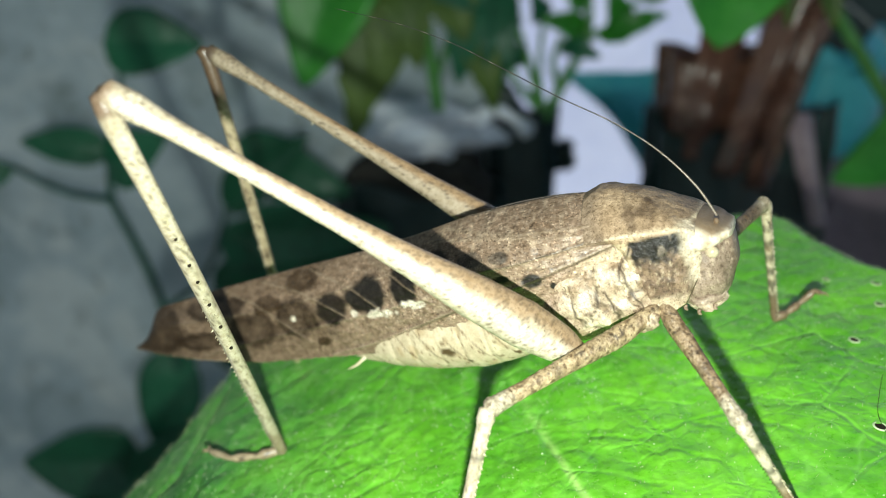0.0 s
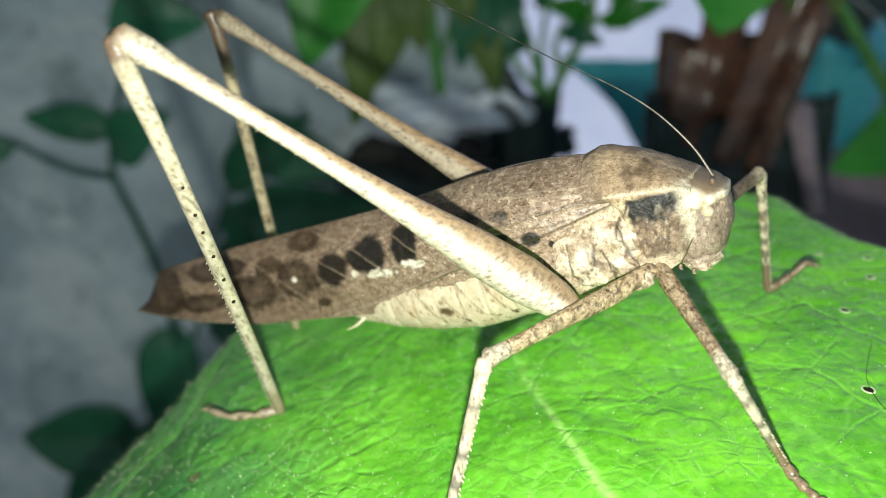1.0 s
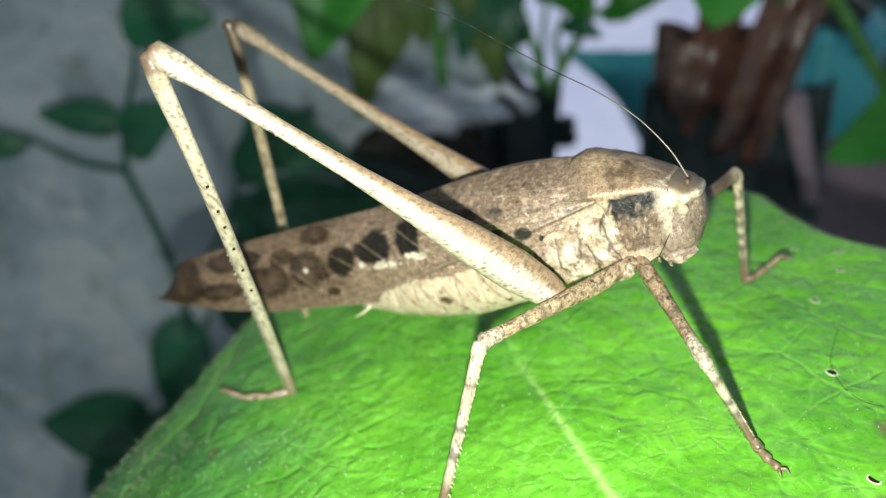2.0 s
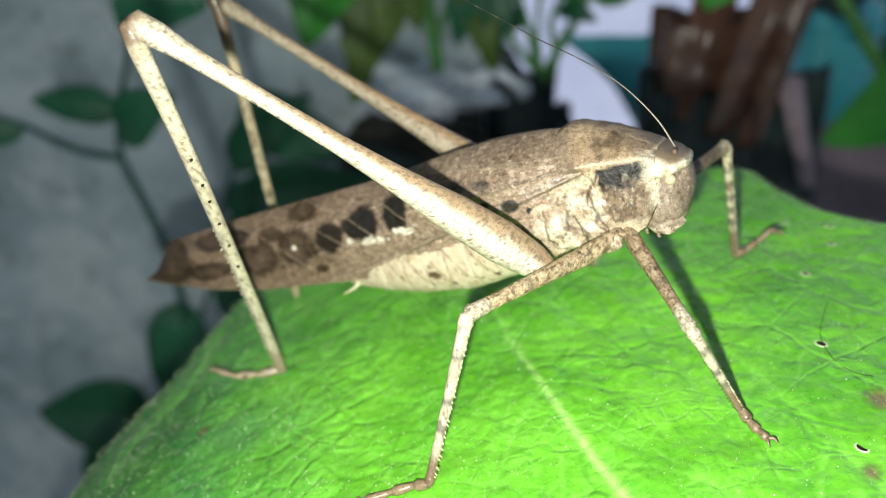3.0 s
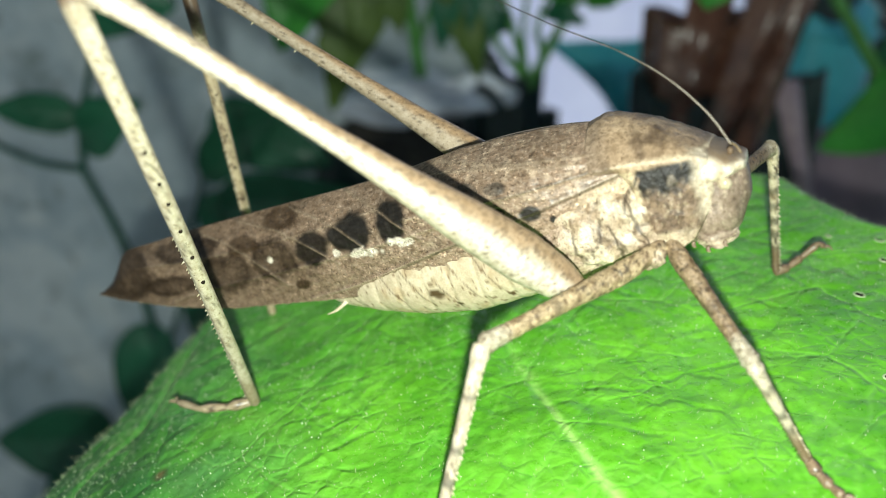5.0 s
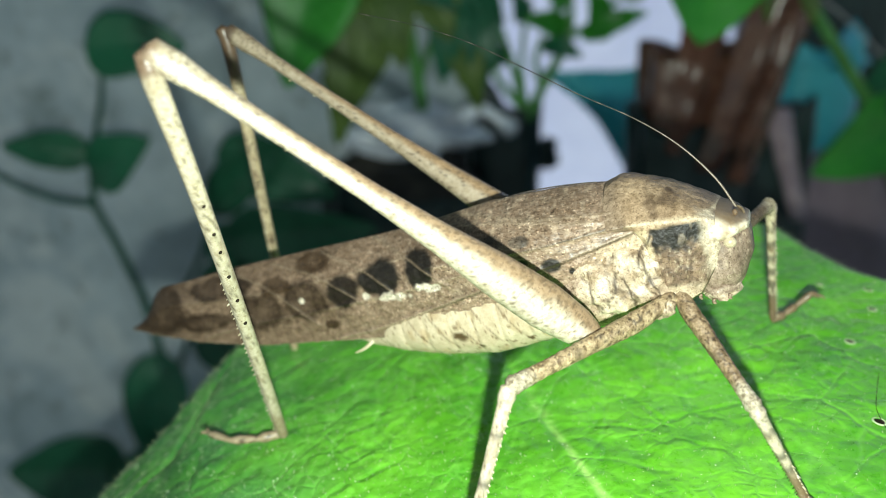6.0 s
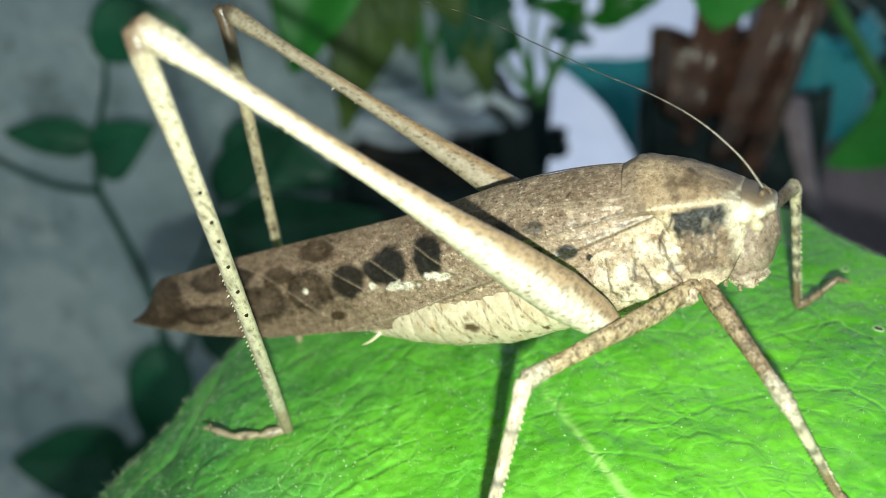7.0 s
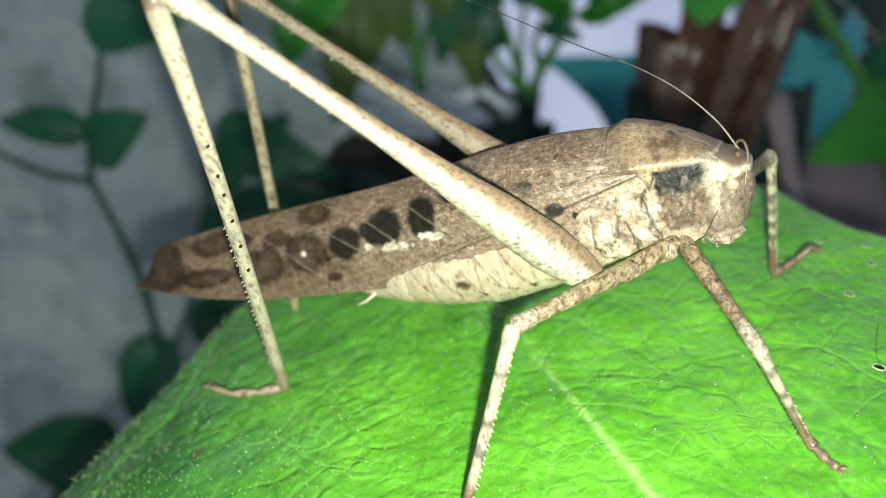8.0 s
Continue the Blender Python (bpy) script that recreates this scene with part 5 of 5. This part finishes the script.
# black seedling bag with soil
dark_bag = thing("seedling_bag", "small black polythene seedling bag filled with dark soil", "plant pot", (25.5, 262, LEDGE))
part("bag_skin", moved(crumpled(25.5, 262, 10.8, 10.5, LEDGE, 292, 7, 0.05, 3), 25.5, 262, LEDGE), M_BLACK, dark_bag)
part("soil", moved(clods(25.5, 262, 9, 9, 284, 3.0, 5), 25.5, 262, LEDGE), M_SOIL, dark_bag)
part("torn_flap", moved(ball((39, 262, 277), (4.0, 3.5, 5.0), 16, 12, 0.5, 2), 25.5, 262, LEDGE), M_BLACK, dark_bag, "torn black flap of the bag")
plant("pot_seedling", "green forked seedling with small toothed leaves in the black bag", [
    ([(30, 262, 280), (31, 254, 291), (22, 252, 303), (18, 252, 318), (17, 252, 331)], [1.7, 1.5, 1.2, 1.1, 0.8]), ([(31, 254, 291), (26, 252, 307), (22, 252, 318), (18, 252, 325)], [1.3, 1.2, 1.0, 0.7]),
    ([(31, 254, 290), (38, 252, 305), (43, 252, 315), (42, 252, 332)], [1.8, 1.5, 1.3, 1.1]), ([(43, 252, 315), (51, 252, 319), (59, 252, 328)], [1.2, 1.1, 0.8]), ([(35, 253, 300), (33, 252, 308), (35, 252, 315)], [1.1, 1.0, 0.7]),
    ([(31, 254, 291), (29, 252, 306), (30, 252, 322)], [1.1, 0.9, 0.7])],
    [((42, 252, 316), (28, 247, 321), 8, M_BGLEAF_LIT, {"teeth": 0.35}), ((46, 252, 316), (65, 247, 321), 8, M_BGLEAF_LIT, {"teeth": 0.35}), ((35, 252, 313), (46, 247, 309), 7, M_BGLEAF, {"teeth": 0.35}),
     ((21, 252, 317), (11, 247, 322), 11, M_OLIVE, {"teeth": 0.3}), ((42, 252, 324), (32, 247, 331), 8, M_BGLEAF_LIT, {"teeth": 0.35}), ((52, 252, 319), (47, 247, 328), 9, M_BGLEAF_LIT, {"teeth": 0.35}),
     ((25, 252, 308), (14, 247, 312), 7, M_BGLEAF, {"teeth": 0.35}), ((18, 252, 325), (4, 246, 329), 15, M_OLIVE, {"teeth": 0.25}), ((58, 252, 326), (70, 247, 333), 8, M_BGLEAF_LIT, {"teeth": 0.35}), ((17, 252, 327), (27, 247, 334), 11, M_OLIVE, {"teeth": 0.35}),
     ((30, 252, 320), (25, 247, 328), 7, M_BGLEAF, {"teeth": 0.35})], (30, 262, 280))
# heap of soil in an opened bag, with clear plastic on it
heap = thing("soil_bag", "opened dark bag heaped with brown-black soil", "bag", (-7, 241, LEDGE))
part("bag_skin", moved(crumpled(-7, 242, 24, 20, LEDGE, 273, 9, 0.07, 8), -7, 241, LEDGE), M_BLACK, heap)
part("soil", moved(clods(-7, 241, 22, 17, 273, 5.6, 9), -7, 241, LEDGE), M_SOIL, heap)
wrap = thing("plastic_wrap", "crumpled shiny clear plastic wrap on the soil", "plastic wrap", (-5, 242, 283))
part("crumpled_sheet", moved(ball((-5, 241, 289), (19, 9, 8), 80, 40, 0.6, 4), -5, 242, 283), M_CLEAR, wrap)
part("twisted_end", moved(tube([(9, 240, 292), (15, 238, 296), (20, 237, 294), (25, 237, 290)], [3.6, 2.1, 1.5, 2.8], 8, 12, 0.7, 0.12, 3), -5, 242, 283), M_CLEAR, wrap, "twisted end of the clear wrap")

# tall broad-leaved plant behind
plant("broadleaf_plant", "broad-leaved plant with bright and olive green toothed leaves", [
    ([(2, 244, 276), (0, 238, 290), (-4, 230, 318), (-9, 226, 345), (-10, 224, 376)], [1.9, 1.8, 1.6, 1.4, 1.2]), ([(-6, 229, 328), (4, 236, 337), (14, 239, 337), (22, 240, 333)], [1.1, 1.0, 0.9, 0.7]), ([(-2, 234, 304), (2, 237, 316), (4, 238, 326)], [0.9, 0.8, 0.6])],
    [((-18, 226, 350), (-37, 218, 306), 30, M_BGLEAF_LIT, {"bend": 0.05, "point": 1.0}), ((-12, 228, 345), (-27, 222, 290), 19, M_OLIVE, {"teeth": 0.4, "bend": 0.04}),
     ((-12, 229, 344), (-17, 221, 304), 18, M_OLIVE, {"teeth": 0.35, "bend": 0.06}), ((-8, 228, 345), (7, 220, 317), 20, M_OLIVE, {"teeth": 0.35, "bend": 0.06}),
     ((-10, 226, 352), (-46, 220, 332), 26, M_BGLEAF_LIT, {}), ((-6, 228, 338), (14, 222, 325), 15, M_BGLEAF, {"teeth": 0.3}), ((-9, 229, 340), (-6, 220, 310), 16, M_OLIVE, {"teeth": 0.35}),
     ((9, 238, 336), (3, 232, 304), 13, M_BGLEAF, {"teeth": 0.3}), ((15, 239, 334), (13, 233, 300), 13, M_BGLEAF, {"teeth": 0.3}), ((4, 238, 324), (15, 232, 296), 11, M_OLIVE, {"teeth": 0.3})], (2, 244, 276))

# teal tarpaulin propped behind the brown bag
def tarp():
    z = np.linspace(LEDGE, 299, 44)
    g = np.zeros((44, 26, 3))
    for i, a in enumerate(z):
        left = np.interp(a, (196, 250, 262, 275, 286, 293, 299), (86, 79, 75, 67, 58, 50, 42))
        for j, k in enumerate(np.linspace(0, 1, 26)):
            g[i, j] = (left + (104 - left) * k, 296 + 4.0 * noise.noise(Vector((k * 3, a * 0.03, 2.0))) + 7 * k * k, a + 1.5 * noise.noise(Vector((k * 4, 1.0, a * 0.02))))
    away = np.zeros_like(g)
    away[:, :, 1] = 1
    return sheet(g, 0.8, away)


teal_sheet = thing("tarpaulin", "folded teal plastic tarpaulin propped on the ledge", "tarpaulin", (88, 298, LEDGE))
part("sheet_face", moved(tarp(), 88, 298, LEDGE), M_TEAL, teal_sheet)
part("hem", moved(tube([(86, 297, LEDGE + 1), (79, 297, 250), (67, 297, 275), (58, 297, 286), (42, 297, 299)], [0.9] * 5, 10, 8), 88, 298, LEDGE), M_TEAL, teal_sheet, "rolled teal hem")

# crinkled brown bag
brown = thing("brown_bag", "glossy crinkled brown plastic bag standing on the ledge", "bag", (73, 222, LEDGE))
part("bag_skin", moved(crumpled(71.5, 224, 14.6, 10.5, LEDGE, 315, 4, 0.07, 17, lean=1.0, ragged=0.012), 73, 222, LEDGE), M_BROWN, brown)
# black skin added where a cast shadow darkens the bag's lower half
part("shadow_sleeve", moved(crumpled(71.5, 224, 15.4, 11.6, LEDGE, 297.0, 4, 0.07, 17, ragged=0.03), 73, 222, LEDGE), M_BLACK, brown, "black sleeve in place of the shadow on the lower bag")


def fold(a, b, w, d, seed):
    """A standing pleat of stiff plastic: a sharp ridge from a to b."""
    a, b = np.array(a, float), np.array(b, float)
    n = 24
    g = np.zeros((n, 9, 3))
    for i, t in enumerate(np.linspace(0, 1, n)):
        c = a + (b - a) * t
        for j, s in enumerate(np.linspace(-1, 1, 9)):
            g[i, j] = c + np.array((s * w * (0.55 + 0.45 * t), -d * (1 - abs(s) ** 0.8) * (0.4 + 0.6 * t) + 1.2 * noise.noise(Vector((t * 5, s, seed))), 0.6 * noise.noise(Vector((s * 2, t * 4, seed)))))
    away = np.zeros_like(g)
    away[:, :, 1] = 1
    return sheet(g, 0.4, away)


for k, (a, b, w, d) in enumerate((((66, 213, 288), (70, 212, 322), 6, 4), ((74, 211, 284), (88, 209, 336), 6.5, 7), ((83, 213, 280), (94, 211, 340), 6, 6))):
    part("pleat", moved(fold(a, b, w, d, k), 73, 222, LEDGE), M_BROWN, brown, "shiny pleat of the bag")
# further bags and scraps
black2 = thing("black_bag", "tall black polythene bag in shade", "bag", (101, 245, LEDGE))
part("bag_skin", moved(crumpled(103, 245, 15, 12, LEDGE, 292, 6, 0.07, 23, lean=-3), 101, 245, LEDGE), M_BLACK, black2)
part("rolled_rim", moved(tube([(100 + 14.5 * math.cos(a), 245 + 11.5 * math.sin(a), 291 + 3 * math.sin(2 * a + 1)) for a in np.linspace(0, 2 * math.pi, 24)], [1.3] * 24, 2, 8, 1.0, 0.1, 4), 101, 245, LEDGE), M_BLACK, black2, "rolled black rim of the bag")
tall = thing("dark_bag", "tall dark grey plastic bag by the wall", "bag", (152, 345, LEDGE))
part("bag_skin", moved(crumpled(160, 345, 30, 20, LEDGE, 362, 6, 0.06, 41), 152, 345, LEDGE), M_BLACK, tall)
part("rolled_rim", moved(tube([(160 + 29 * math.cos(a), 345 + 19.5 * math.sin(a), 360 + 5 * math.sin(2 * a + 2)) for a in np.linspace(0, 2 * math.pi, 28)], [1.8] * 28, 2, 8, 1.0, 0.1, 5), 152, 345, LEDGE), M_BLACK, tall, "rolled dark rim of the bag")
mauve = thing("mauve_bundle", "soft mauve cloth bundle on the ledge", "cloth", (138, 262, LEDGE))
part("cloth", moved(ball((140, 262, 236), (32, 18, 41), 50, 36, 0.18, 6), 138, 262, LEDGE), M_MAUVE, mauve)
for ang in (0.4, 2.1, 3.9, 5.3):
    ca, sa = math.cos(ang), math.sin(ang)
    part("cloth_fold", moved(tube([(140 + 27 * ca, 262 + 15 * sa, 212), (140 + 30 * ca, 262 + 16 * sa, 240), (140 + 19 * ca, 262 + 10 * sa, 268), (140 + 6 * ca, 262 + 3 * sa, 277)], [2.5, 4.0, 3.2, 1.6], 8, 10), 138, 262, LEDGE), M_MAUVE, mauve, "soft raised cloth fold")
pink = tagged(part("pink_wrapper", fold((109, 229, 264), (98, 229, 297), 4, 3, 5), M_PINK), "pale pink plastic wrapper leaning on the black bag", "wrapper")
teal = thing("teal_container", "small teal plastic container behind the leaves", "container", (132, 290, LEDGE))
part("tub", moved(crumpled(137, 292, 14, 13, LEDGE, 309, 3, 0.01, 31), 132, 290, LEDGE), M_TEAL, teal)
tt = np.linspace(0, 2 * math.pi, 40)
part("rim", moved(tube([(137 + 15.2 * math.cos(a) * (abs(math.cos(a)) ** 4 + abs(math.sin(a)) ** 4) ** -0.18, 292 + 14.2 * math.sin(a) * (abs(math.cos(a)) ** 4 + abs(math.sin(a)) ** 4) ** -0.18, 303) for a in tt], [1.1] * 40, 2, 8), 132, 290, LEDGE), M_TEAL, teal, "rolled teal rim")
plant("side_plant", "leaning olive-stemmed plant with broad bright green leaves", [
    ([(150, 232, LEDGE), (146, 233, 250), (134, 236, 287), (120, 238, 308), (104, 238, 330), (90, 230, 352), (74, 214, 368)], [2.6, 2.4, 2.1, 1.9, 1.7, 1.5, 1.2])],
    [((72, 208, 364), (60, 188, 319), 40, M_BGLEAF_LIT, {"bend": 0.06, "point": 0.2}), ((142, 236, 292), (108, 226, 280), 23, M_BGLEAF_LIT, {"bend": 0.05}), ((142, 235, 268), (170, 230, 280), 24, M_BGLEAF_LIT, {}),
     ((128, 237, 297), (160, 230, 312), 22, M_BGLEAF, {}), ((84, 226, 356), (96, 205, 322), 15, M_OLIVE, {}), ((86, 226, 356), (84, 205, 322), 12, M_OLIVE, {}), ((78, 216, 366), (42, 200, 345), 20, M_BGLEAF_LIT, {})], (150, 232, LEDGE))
tagged(part("spider_thread", tube([(108, 236, 327), (118, 236, 320), (132, 236, 308)], [0.22] * 3, 6, 5), M_WEB), "single pale spider thread strung between stems", "thread")


# ---- what moves ----
def swayed(r, base):
    turn = pose(0, 0, 0, TILT) @ pose(0, 0, 0, r[8], r[7], r[9]) @ pose(0, 0, 0, -TILT)
    return Matrix.Translation(SWAY_PIVOT) @ turn @ Matrix.Translation(-SWAY_PIVOT) @ base


def motions():
    """The leaf sways on its stalk and carries the cricket; one feeler swings forward over the face."""
    walk(leaf, [(r[0], swayed(r, Matrix.Translation(Vector(LEAF_BASE) * MM))) for r in ROWS])
    walk(cricket, [(r[0], swayed(r, BODY)) for r in ROWS])
    walk(long_feeler, [(t, pose(13.9 * MM, -1.0 * MM, 1.5 * MM, 0, turn, 0)) for t, turn in (
        (0.0, 0), (1.0, -1.2), (2.5, 0.5), (3.5, 0), (4.2, -4.2), (5.5, -3.6), (6.5, -3.2), (7.0, -3.4), (8.0, -5.8))])
    walk(free_feeler, [(t, pose(x * MM, 2.2 * MM, 0.5 * MM, *turn)) for t, x, turn in (
        (0.0, 12.5, (180, 0, 60)), (3.9, 12.5, (180, 0, 60)), (4.2, 12.5, (150, 5, 50)), (4.5, 12.5, (100, 15, 30)), (4.9, 12.6, (40, 12, 10)), (5.3, 12.8, (0, 2, 0)), (5.5, 12.8, (0, 8, 0)), (5.8, 12.5, (0, 36, 0)), (6.0, 12.5, (0, 38, 0)),
        (7.1, 12.5, (0, 36, 0)), (7.3, 12.7, (0, 20, 0)), (7.5, 13.0, (0, 0, 0)), (7.7, 13.0, (0, -7, -4)), (8.0, 13.0, (0, -4, -2)))])


motions()
